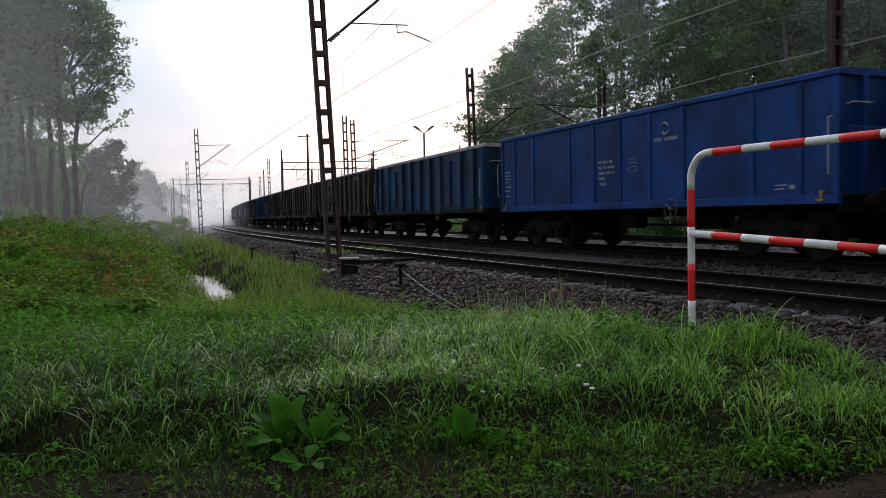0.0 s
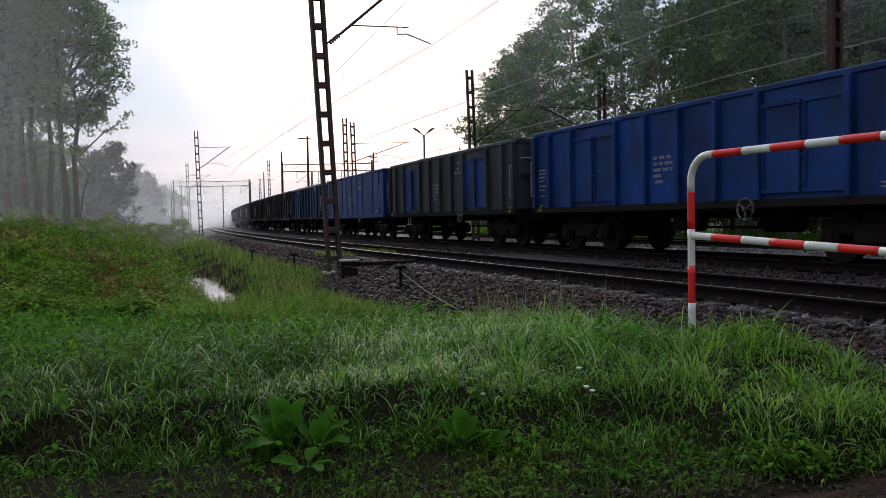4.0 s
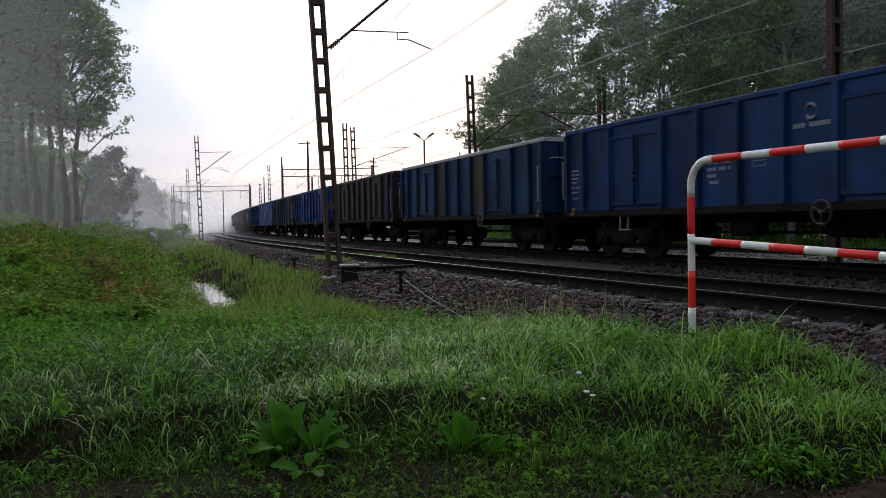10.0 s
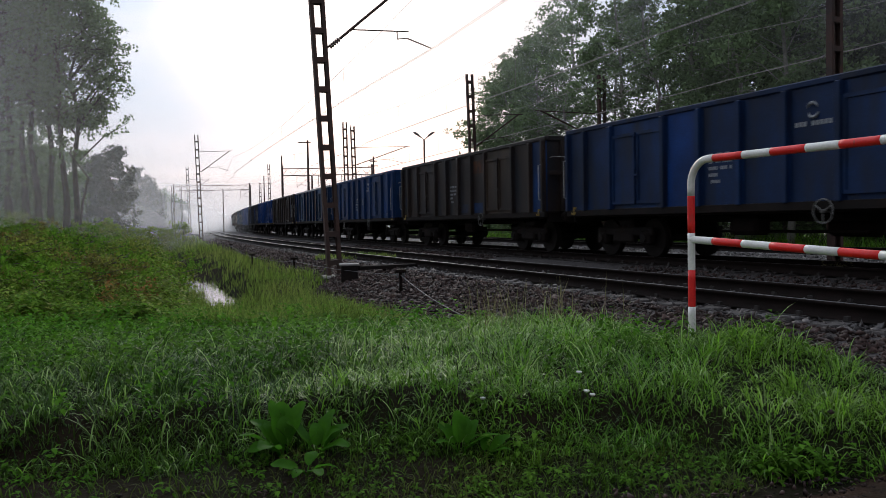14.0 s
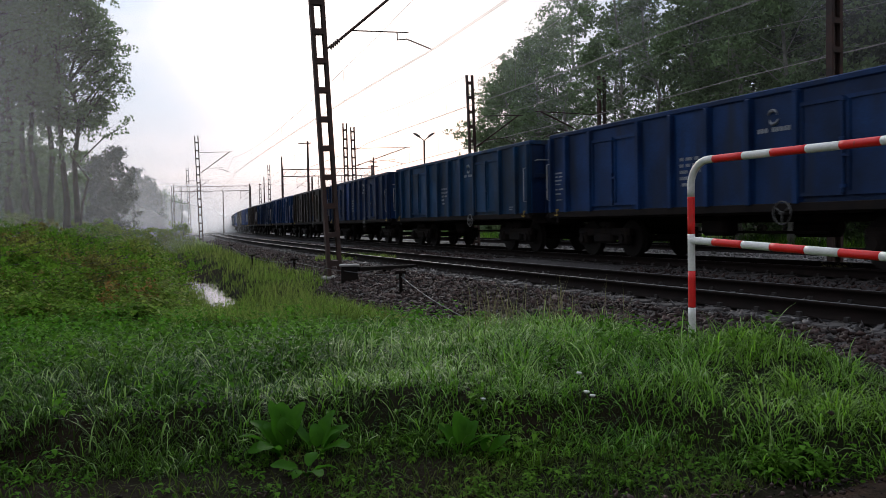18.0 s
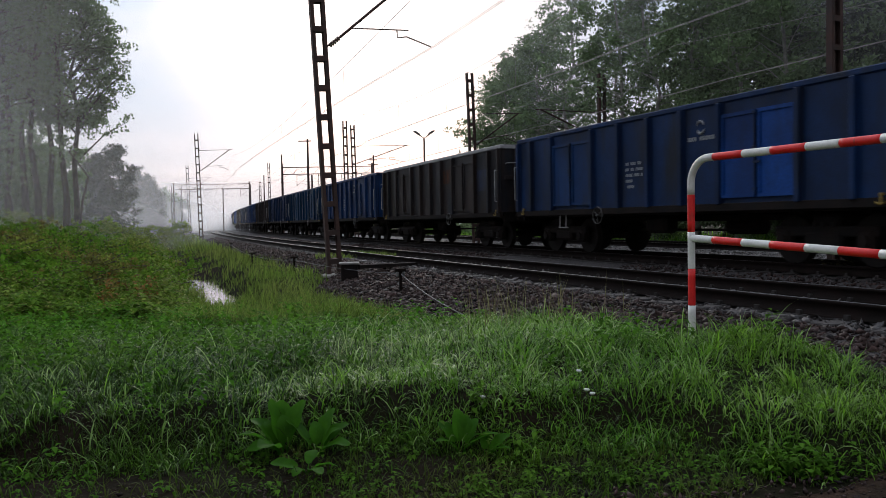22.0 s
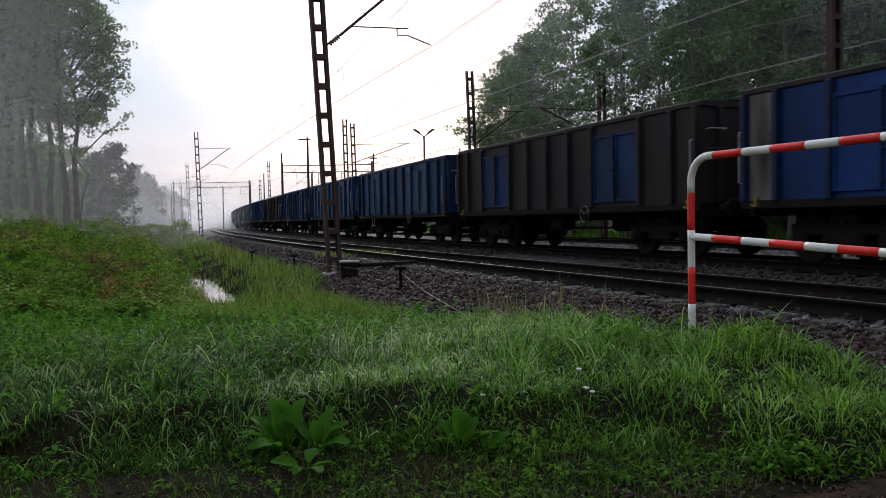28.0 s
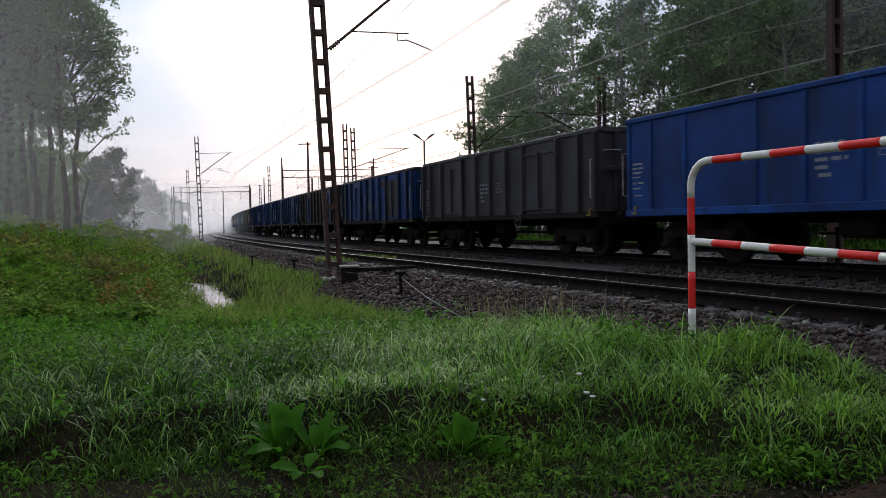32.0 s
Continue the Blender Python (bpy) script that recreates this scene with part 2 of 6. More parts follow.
M_RUSTY = leafy("withered_dock", (0.26, 0.14, 0.03), (0.15, 0.08, 0.02), 0.3, 0.7, 0.4, 2.0, 0.1)
M_BROWN = leafy("browning_weeds", (0.19, 0.15, 0.045), (0.12, 0.155, 0.035), 0.35, 0.6, 0.45, 0.8, 0.05)
M_SHRUB = leafy("olive_shrub_leaves", (0.14, 0.24, 0.028), (0.21, 0.235, 0.05), 0.4, 0.55, 0.5, 0.9, 0.05)
M_BUSH = leafy("dark_bush_leaves", (0.08, 0.20, 0.017), (0.13, 0.24, 0.028), 0.4, 0.6, 0.5, 0.9, 0.04)
M_TROD = leafy("trodden_grass", (0.045, 0.10, 0.010), (0.085, 0.105, 0.024), 0.45, 0.5, 0.6, 2.5, 0.08)
M_COAL = material("coal", (0.035, 0.033, 0.033), 0.6, other=(0.02, 0.02, 0.02), scale=3, fine=14, bump=1.0, depth=0.06)
M_BLACK = material("grimy_black_steel", (0.010, 0.009, 0.009), 0.8, 0.0, spec=0.12, other=(0.017, 0.012, 0.010), scale=3, fine=40, bump=0.2)
M_WHEEL = material("worn_wheel_steel", (0.014, 0.012, 0.011), 0.75, 0.0, spec=0.15, other=(0.009, 0.007, 0.006), scale=5, fine=50, bump=0.1)
M_YELLOW = material("yellow_hook_paint", (0.30, 0.20, 0.03), 0.6, scale=9, fine=90, bump=0.1)
M_BAR = material("white_stencil_paint", (0.30, 0.32, 0.34), 0.7, scale=9, fine=90, bump=0.05, spread=0.2)
M_WHEELRIM = material("worn_grey_wheel_paint", (0.16, 0.16, 0.155), 0.6, scale=9, fine=90, bump=0.05, spot=(0.03, 0.025, 0.02), spots=0.55, soft_edge=0.1, vary=0.5)
M_GRIP = material("pale_handrail_paint", (0.42, 0.42, 0.41), 0.5, scale=9, fine=90, bump=0.05)


# ---- mesh helpers ----
def box(bm, x0, x1, y0, y1, z0, z1, bevel=0.0):
    r = bmesh.ops.create_cube(bm, size=1.0)
    bmesh.ops.scale(bm, vec=(x1 - x0, y1 - y0, z1 - z0), verts=r["verts"])
    bmesh.ops.translate(bm, vec=((x0 + x1) / 2, (y0 + y1) / 2, (z0 + z1) / 2), verts=r["verts"])
    if bevel:
        edges = list({e for v in r["verts"] for e in v.link_edges})
        bmesh.ops.bevel(bm, geom=edges, offset=bevel, segments=1, affect="EDGES")
    return r["verts"]


def tube(bm, points, radius, sides=8, caps=True):
    """A round bar through the points; radius is a number or one for each point."""
    pts = [Vector(p) for p in points]
    radii = radius if isinstance(radius, (list, tuple)) else [radius] * len(pts)
    rings = []
    side = None
    for i, p in enumerate(pts):
        d = (pts[min(i + 1, len(pts) - 1)] - pts[max(i - 1, 0)]).normalized()
        if side is None:
            side = d.orthogonal().normalized()
        side = (side - d * side.dot(d)).normalized()
        up = d.cross(side)
        rings.append([bm.verts.new(p + (side * math.cos(TAU * k / sides) + up * math.sin(TAU * k / sides)) * radii[i]) for k in range(sides)])
    for a, b in zip(rings, rings[1:]):
        for k in range(sides):
            bm.faces.new((a[k], a[(k + 1) % sides], b[(k + 1) % sides], b[k]))
    if caps:
        bm.faces.new(rings[0][::-1])
        bm.faces.new(rings[-1])


def disc(bm, centre, axis, radius, width, sides=20):
    c, a = Vector(centre), Vector(axis).normalized()
    tube(bm, [c - a * width / 2, c + a * width / 2], radius, sides)


def mesh_of(bm, name, smooth=False):
    me = bpy.data.meshes.new(name)
    bmesh.ops.recalc_face_normals(bm, faces=bm.faces)
    bm.to_mesh(me)
    bm.free()
    if smooth:
        me.shade_smooth()
    me.materials.append(None)
    return me


def put(name, me, mat, parent=None, m=None, label=""):
    """One object on a mesh that others may share; the material belongs to the object."""
    ob = new(name, me)
    ob.material_slots[0].link = "OBJECT"
    ob.material_slots[0].material = mat
    if parent:
        ob.parent = parent
    if m is not None:
        ob.matrix_basis = m
    if label:
        ob["label"] = label
    return ob


def part(name, bm, mat, parent=None, label="", smooth=False):
    return put(name, mesh_of(bm, name, smooth), mat, parent, None, label)


def raw_mesh(name, verts, faces, mat, smooth=False):
    """verts: n x 3 array; faces: m x k array."""
    me = bpy.data.meshes.new(name)
    verts, faces = np.asarray(verts, np.float32), np.asarray(faces, np.int32)
    k = faces.shape[1]
    me.vertices.add(len(verts))
    me.vertices.foreach_set("co", verts.ravel())
    me.loops.add(faces.size)
    me.loops.foreach_set("vertex_index", faces.ravel())
    me.polygons.add(len(faces))
    me.polygons.foreach_set("loop_start", np.arange(0, faces.size, k, dtype=np.int32))
    me.polygons.foreach_set("loop_total", np.full(len(faces), k, np.int32))
    me.update(calc_edges=True)
    me.materials.append(mat)
    if smooth:
        me.shade_smooth()
    return me


# ---- the two curved tracks ----
STEP = 0.5
BENDS = ((0, 20, 45, 80, 130, 165, 220), (-0.00221, -0.00175, -0.00061, -0.00066, -0.00052, -0.0006, -0.0010))
GAP = 5.035                       # between the tracks' middles
arc = np.arange(-120, 560, STEP)
turn = np.cumsum(np.interp(arc, *BENDS)) * STEP
turn += 1.97464 - turn[np.searchsorted(arc, 0)]
line_x, line_y = np.cumsum(np.cos(turn)) * STEP, np.cumsum(np.sin(turn)) * STEP
i0 = np.searchsorted(arc, 0)
line_x += 4.66989 - line_x[i0]
line_y += 9.33977 - line_y[i0]


def along(s, off=0.0):
    """Place and heading at s metres along the near track, off metres to its far side."""
    a = np.interp(s, arc, turn)
    return np.interp(s, arc, line_x) + off * np.sin(a), np.interp(s, arc, line_y) - off * np.cos(a), a


def beside(x, y):
    """How far along the near track a place lies, and how far to its far side (negative: the camera's side)."""
    x, y = np.atleast_1d(np.asarray(x, float)), np.atleast_1d(np.asarray(y, float))
    pick = slice(None, None, 4)
    ax, ay, at, asx = line_x[pick], line_y[pick], turn[pick], arc[pick]
    best = np.empty(len(x), int)
    for lo in range(0, len(x), 4000):
        d = (x[lo:lo + 4000, None] - ax) ** 2 + (y[lo:lo + 4000, None] - ay) ** 2
        best[lo:lo + 4000] = d.argmin(1)
    dx, dy, a = x - ax[best], y - ay[best], at[best]
    return asx[best] + dx * np.cos(a) + dy * np.sin(a), dx * np.sin(a) - dy * np.cos(a)


far_x, far_y, _ = along(arc, GAP)
far_len = np.concatenate([[0], np.cumsum(np.hypot(np.diff(far_x), np.diff(far_y)))])
far_len -= np.interp(0, arc, far_len)


def on_far(length):
    """Place and heading on the train's track, by length along its own middle."""
    return along(np.interp(length, far_len, arc), GAP)


def smooth01(a, b, v):
    u = np.clip((v - a) / (b - a), 0, 1)
    return u * u * (3 - 2 * u)


def ditch_x(y):
    return -5.6 - (y - 20) * 0.36


def lumps(x, y, size, seed):
    """A cheap smooth unevenness of about plus or minus one."""
    r = np.random.RandomState(seed)
    z = np.zeros_like(x)
    for k in range(6):
        a, p, w = r.uniform(0, TAU), r.uniform(0, TAU), size * r.uniform(0.6, 1.7)
        z += np.sin((x * np.cos(a) + y * np.sin(a)) * TAU / w + p)
    return z / 3


def shoulder(s):
    """How broad the ballast's shoulder on the camera's side is: broad by the crossing, narrow further on."""
    return 0.89 - 0.39 * smooth01(9.0, 13.5, s)


def brink(x, y):
    """How far from the camera the grassy ground breaks off towards the path."""
    return 3.62 - 0.32 * smooth01(0.85, 1.5, x) - 0.10 * smooth01(-0.9, -1.6, x) + 0.07 * lumps(x, y, 0.9, 7)


def ground_z(x, y):
    x, y = np.atleast_1d(np.asarray(x, float)), np.atleast_1d(np.asarray(y, float))
    s, o = beside(x, y)
    mound = 0.10 - 0.085 * np.clip(y - 4.6, 0, 4.5) + 0.045 * lumps(x, y, 2.3, 1)
    mound += 0.10 * smooth01(-0.6, 1.0, x) * smooth01(3.4, 4.6, y) * smooth01(9, 7, y)
    mound -= 0.17 * smooth01(0.14, -0.2, y - brink(x, y))
    strip = -0.42 + 0.05 * lumps(x, y, 4, 2)
    right = mound + (strip - mound) * smooth01(8.0, 12, y)
    side = x - ditch_x(y)
    bank = np.minimum(-0.62 + 0.17 * np.clip(-side - 1.2, 0, 9), 0.55 + 0.1 * lumps(x, y, 9, 6)) + 0.07 * lumps(x, y, 5, 3)
    bank = mound + (bank - mound) * smooth01(7, 15, y)
    v = right + (bank - right) * smooth01(0.6, -0.6, side)
    hollow = smooth01(1.15, 0.1, np.abs(side) + 0.2 * lumps(x, y, 1.7, 19)) * smooth01(14, 18, y) * smooth01(44, 36, y)
    v = v + (-1.08 - v) * hollow
    z = v + (-0.75 - v) * smooth01(-1.5 - 3.5 * shoulder(s), -1.5 - 2.0 * shoulder(s), o)
    beyond = -0.45 + 0.12 * lumps(x, y, 7, 4)
    z = np.where(o > 3, -0.75 + (beyond + 0.75) * smooth01(13.4, 15.6, o), z)
    rim = np.hypot(x, y)
    return z * smooth01(900, 250, rim) - 0.3 * smooth01(250, 900, rim)


BED = np.array([(-4.8, -0.62), (-3.4, -0.40), (-2.4, -0.28), (-1.5, -0.20), (0, -0.215), (1.5, -0.20), (2.5, -0.27), (3.5, -0.20), (GAP, -0.215),
                (GAP + 1.5, -0.20), (GAP + 2.6, -0.35), (GAP + 3.6, -0.50), (GAP + 4.6, -0.33), (GAP + 6.4, -0.22), (GAP + 8.2, -0.33), (GAP + 9.6, -0.62)])


def surface_z(x, y):
    """The height of what one would stand on: soil, or ballast where it lies higher."""
    g = float(ground_z(x, y)[0])
    s, o = (float(v[0]) for v in beside(x, y))
    if o < -1.5:
        o = -1.5 + (o + 1.5) / float(shoulder(s))
    return max(g, float(np.interp(o, BED[:, 0], BED[:, 1], -9, -9)))


def widening(lo, hi, step, grow_down, grow_up, reach):
    """Coordinates in even steps between lo and hi, and in growing ones beyond."""
    def out(grow):
        d, w, all_d = 0.0, step, []
        while d < reach:
            w *= grow
            d += w
            all_d.append(d)
        return np.array(all_d)
    return np.concatenate([lo - out(grow_down)[::-1], np.arange(lo, hi, step), hi + out(grow_up)])


def ground_sheet():
    X, Y = np.meshgrid(widening(-2.6, 2.6, 0.1, 1.09, 1.09, 1600), widening(2.4, 4.4, 0.05, 1.12, 1.05, 1600))
    Z = ground_z(X.ravel(), Y.ravel())
    k = np.arange(X.size).reshape(X.shape)
    quads = np.stack([k[:-1, :-1], k[:-1, 1:], k[1:, 1:], k[1:, :-1]], -1).reshape(-1, 4)
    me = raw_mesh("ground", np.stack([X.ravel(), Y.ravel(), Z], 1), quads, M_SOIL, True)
    tagged(new("ground", me), "damp soil under wet meadow grass, darkened for shade in the gaps", "ground", kind="structure")


ground_sheet()


def swept(name, profile, stations, off, mat, smooth=False):
    """A mesh of one cross-section (across, z) carried along the tracks."""
    verts = []
    for s in stations:
        k = float(shoulder(s))
        for o, z in profile:
            if off == 0 and o < -1.5:
                o = -1.5 + (o + 1.5) * k
            x, y, _ = along(s, off + o)
            verts.append((x, y, z))
    n, m = len(stations), len(profile)
    k = np.arange(n * m).reshape(n, m)
    quads = np.stack([k[:-1, :-1], k[1:, :-1], k[1:, 1:], k[:-1, 1:]], -1).reshape(-1, 4)
    return raw_mesh(name, verts, quads, mat, smooth)


STATIONS = np.concatenate([np.arange(-60, 60, 1.0), np.arange(60, 330, 4.0)])
bed_me = swept("track_bed", [tuple(p) for p in BED], STATIONS, 0, M_BALLAST, True)
bed_me.materials.append(M_OILY)
bed_me.materials.append(M_SKYLITBED)
# slot 2: the columns behind the train, with sky light painted in
columns = np.tile(np.array([0, 0, 0, 1, 1, 0, 0, 1, 1, 0, 2, 2, 2, 2, 2]), len(STATIONS) - 1)
bed_me.polygons.foreach_set("material_index", columns.astype(np.int32))
tagged(new("track_bed", bed_me), "bed of dark crushed stone under the tracks", "ballast", kind="structure")

RAIL = [(-0.075, -0.172), (0.075, -0.172), (0.075, -0.158), (0.012, -0.14), (0.010, -0.042), (0.034, -0.034), (0.036, -0.006),
        (0.028, 0.0), (-0.028, 0.0), (-0.036, -0.006), (-0.034, -0.034), (-0.010, -0.042), (-0.012, -0.14), (-0.075, -0.158), (-0.075, -0.172)]
for off in (0, GAP, GAP + 6.4):
    track = tagged(new("rails"), "two worn steel rails bending away, bright on top and rusty below", "rails", group="railway tracks", kind="structure")
    for side in (-0.7535, 0.7535):
        rail = new("rail", swept("rail", RAIL, STATIONS, off + side, M_RAILSIDE))
        rail.parent = track
        head = new("running_surface", swept("running_surface", [(-0.024, 0.0025), (0.024, 0.0025)], STATIONS, off + side, M_RAILHEAD))
        head.parent = rail
        head["label"] = "polished bright rail top"


# ---- sleepers ----
def sleepers():
    bm = bmesh.new()
    box(bm, -0.13, 0.13, -1.25, 1.25, -0.37, -0.18, 0.015)
    for y in (-0.7535, 0.7535):
        box(bm, -0.09, 0.09, y - 0.13, y + 0.13, -0.18, -0.168)
        for k in (-1, 1):
            box(bm, -0.03, 0.03, y + k * 0.11 - 0.02, y + k * 0.11 + 0.02, -0.17, -0.12)
    me = mesh_of(bm, "sleeper")
    for off, lo, hi in ((0, -10, 80), (GAP, -10, 60)):
        top = tagged(new("sleepers"), "row of dark tarred sleepers half sunk in ballast", "sleepers", kind="structure")
        for s in np.arange(lo, hi, 0.62):
            x, y, a = along(s, off)
            put("sleeper", me, M_SLEEPER, top, pose(x, y, 0, 0, 0, math.degrees(a)))


# ---- wagons ----
LENGTH, HALF_W, SILL, TOP = 14.04, 1.43, 1.18, 3.30
SECTIONS = [0.82, 1.12, 1.95, 1.12, 1.12, 1.12, 1.12, 1.95, 1.12, 0.82]     # along the side, from the front end
EDGES = np.concatenate([[0], np.cumsum(SECTIONS)])
EDGES = (EDGES - EDGES[-1] / 2) * 12.8 / EDGES[-1]
KIT = {}


def kit(name, build, smooth=False):
    """The mesh of that name, built the first time it is asked for."""
    if name not in KIT:
        bm = bmesh.new()
        build(bm)
        KIT[name] = mesh_of(bm, name, smooth)
    return KIT[name]


def bogie_frame(bm):
    for y in (-1.0, 1.0):
        box(bm, -1.15, 1.15, y - 0.07, y + 0.07, 0.52, 0.72, 0.03)
        box(bm, -0.42, 0.42, y - 0.10, y + 0.10, 0.34, 0.62, 0.05)
        for x in (-0.9, 0.9):
            box(bm, x - 0.17, x + 0.17, y - 0.12, y + 0.12, 0.30, 0.66, 0.05)
            disc(bm, (x, y * 1.13, 0.46), (0, 1, 0), 0.11, 0.06, 10)
        for k in (-0.22, 0, 0.22):
            tube(bm, [(k, y, 0.36), (k, y, 0.78)], 0.07, 8)
    box(bm, -0.3, 0.3, -1.0, 1.0, 0.62, 0.92, 0.04)


def wheelset_mesh(bm):
    tube(bm, [(0, -0.95, 0), (0, 0.95, 0)], 0.08, 10)
    for y in (-0.755, 0.755):
        sg = 1 if y > 0 else -1
        tube(bm, [(0, y - 0.068 * sg, 0), (0, y - 0.035 * sg, 0)], 0.49, 28)
        tube(bm, [(0, y - 0.036 * sg, 0), (0, y + 0.068 * sg, 0)], [0.462, 0.455], 28)
        for k in range(4):
            a = TAU * k / 4
            disc(bm, (0.25 * math.cos(a), y + 0.07 * sg, 0.25 * math.sin(a)), (0, 1, 0), 0.05, 0.012, 8)


def buffer_mesh(bm):
    tube(bm, [(0, 0, 0), (0.32, 0, 0)], 0.09, 12)
    tube(bm, [(0.0, 0, 0), (0.20, 0, 0)], 0.13, 12)
    tube(bm, [(0.32, 0, 0), (0.345, 0, 0), (0.36, 0, 0)], [0.22, 0.225, 0.16], 20)


def brake_wheel_mesh(bm):
    n = 20
    ring = [(0.21 * math.cos(TAU * k / n), 0, 0.21 * math.sin(TAU * k / n)) for k in range(n + 1)]
    tube(bm, ring, 0.013, 6, False)
    for k in range(3):
        a = TAU * k / 3 + 0.5
        tube(bm, [(0, 0, 0), (0.2 * math.cos(a), 0, 0.2 * math.sin(a))], 0.011, 6)
    tube(bm, [(0, -0.04, 0), (0, 0.16, 0)], 0.03, 8)


UNDERFRAME = [("side_sill", (0, -1.28, 0), lambda bm: box(bm, -6.3, 6.3, -0.05, 0.05, 0.98, SILL)),
              ("side_sill", (0, 1.28, 0), lambda bm: box(bm, -6.3, 6.3, -0.05, 0.05, 0.98, SILL)),
              ("centre_sill", (0, 0, 0), lambda bm: box(bm, -6.2, 6.2, -0.2, 0.2, 0.82, SILL - 0.05)),
              ("headstock", (-6.3, 0, 0), lambda bm: box(bm, -0.05, 0.05, -1.35, 1.35, 0.88, SILL - 0.01)),
              ("headstock", (6.3, 0, 0), lambda bm: box(bm, -0.05, 0.05, -1.35, 1.35, 0.88, SILL - 0.01)),
              ("brake_box", (-0.6, -0.68, 0), lambda bm: box(bm, -0.4, 0.4, -0.22, 0.22, 0.55, 0.95, 0.08)),
              ("air_tank", (0.95, 0.5, 0.7), lambda bm: tube(bm, [(-0.55, 0, 0), (-0.5, 0, 0), (0.5, 0, 0), (0.55, 0, 0)], [0.12, 0.2, 0.2, 0.12], 12)),
              ("brake_rod", (0, -0.3, 0.62), lambda bm: tube(bm, [(-1.9, 0, 0), (1.9, 0, 0)], 0.03, 6))]
UNDERFRAME += [("cross_bearer", (x, 0, 0), lambda bm: box(bm, -0.04, 0.04, -1.23, 1.23, 0.95, 1.12)) for x in (-5.6, -4.2, -2.8, -1.4, 0, 1.4, 2.8, 4.2, 5.6)]


def coal_mesh(seed):
    def build(bm):
        r = np.random.RandomState(seed)
        nx, ny = 44, 11
        grid = []
        for i in range(nx):
            row = []
            for j in range(ny):
                x, y = -6.3 + 12.6 * i / (nx - 1), -1.36 + 2.72 * j / (ny - 1)
                hump = 0.24 * (1 - (y / 1.36) ** 2) * (0.55 + 0.45 * math.sin(x * 1.3 + seed) * math.sin(x * 0.53 + 2 * seed))
                row.append(bm.verts.new((x, y, TOP - 0.10 + hump * 1.5 + r.uniform(-0.05, 0.05))))
            grid.append(row)
        for i in range(nx - 1):
            for j in range(ny - 1):
                bm.faces.new((grid[i][j], grid[i + 1][j], grid[i + 1][j + 1], grid[i][j + 1]))
    return build


def paint(name, base, other=None, dirt=(0.018, 0.015, 0.014), spots=0.56, spread=0.24):
    return material(name, base, 0.6, 0.0, other or [c * 0.4 for c in base], 0.9, 30, 0.12, spread, dirt, spots, spec=0.22, soft_edge=0.14, vary=0.2)


PAINTS = {
    "bright_blue": paint("bright_blue_wagon_paint", (0.003, 0.046, 0.215), dirt=(0.006, 0.016, 0.05), spots=0.68),
    "blue": paint("blue_wagon_paint", (0.005, 0.037, 0.135), dirt=(0.010, 0.018, 0.04), spots=0.64),
    "dark_blue": paint("dark_blue_wagon_paint", (0.005, 0.027, 0.095), dirt=(0.012, 0.016, 0.026), spots=0.62),
    "teal": paint("faded_teal_wagon_paint", (0.006, 0.048, 0.125), dirt=(0.016, 0.022, 0.032), spots=0.63),
    "brown": paint("sooty_brown_wagon_paint", (0.018, 0.0145, 0.0145), (0.030, 0.020, 0.016), dirt=(0.011, 0.014, 0.02), spots=0.6, spread=0.3),
    "rust": paint("rusty_panel_paint", (0.062, 0.042, 0.028), (0.036, 0.026, 0.022), spots=0.6),
    "soot_blue": paint("blue_paint_under_soot", (0.008, 0.022, 0.075), (0.018, 0.02, 0.03), dirt=(0.02, 0.018, 0.018), spots=0.55),
    "grey": paint("sooty_grey_wagon_paint", (0.046, 0.045, 0.053), (0.03, 0.028, 0.032), spots=0.66),
    "pale": paint("chalky_pale_wagon_paint", (0.15, 0.145, 0.13), (0.08, 0.075, 0.065), spots=0.58),
    # light grey for some copings: the sky's highlight painted as colour
    "bare": paint("skylit_coping_highlight", (0.34, 0.34, 0.35), (0.25, 0.25, 0.25), spots=0.72),
    "mottled": paint("mottled_blue_wagon_paint", (0.008, 0.05, 0.16), (0.045, 0.085, 0.14), dirt=(0.016, 0.02, 0.03), spots=0.6, spread=0.3),
    "tan": material("worn_blue_patch", (0.004, 0.04, 0.16), 0.6, 0.0, (0.01, 0.03, 0.10), 2.4, 45, 0.1, 0.2, (0.15, 0.125, 0.075), 0.5, spec=0.18, soft_edge=0.08),
    "orange": material("rust_flaked_patch", (0.024, 0.019, 0.018), 0.7, 0.0, (0.04, 0.024, 0.018), 2.4, 45, 0.1, 0.2, (0.085, 0.034, 0.016), 0.52, spec=0.15, soft_edge=0.1),
    "slate": paint("faded_slate_wagon_paint", (0.030, 0.042, 0.060), (0.045, 0.048, 0.052), spots=0.6),
}


def panel_mesh(w):
    return lambda bm: box(bm, -w / 2, w / 2, -0.03, 0.03, SILL, TOP - 0.12)


def door_mesh(w):
    def build(bm):
        h0, h1 = SILL + 0.10, TOP - 0.36
        box(bm, -w / 2 + 0.02, w / 2 - 0.02, -0.06, -0.032, h0, h1, 0.008)
        for x in (-w / 2 + 0.02, w / 2 - 0.09):
            box(bm, x, x + 0.07, -0.09, -0.06, h0, h1)
        for z in (h0, h1 - 0.07):
            box(bm, -w / 2 + 0.09, w / 2 - 0.09, -0.09, -0.06, z, z + 0.07)
    return build


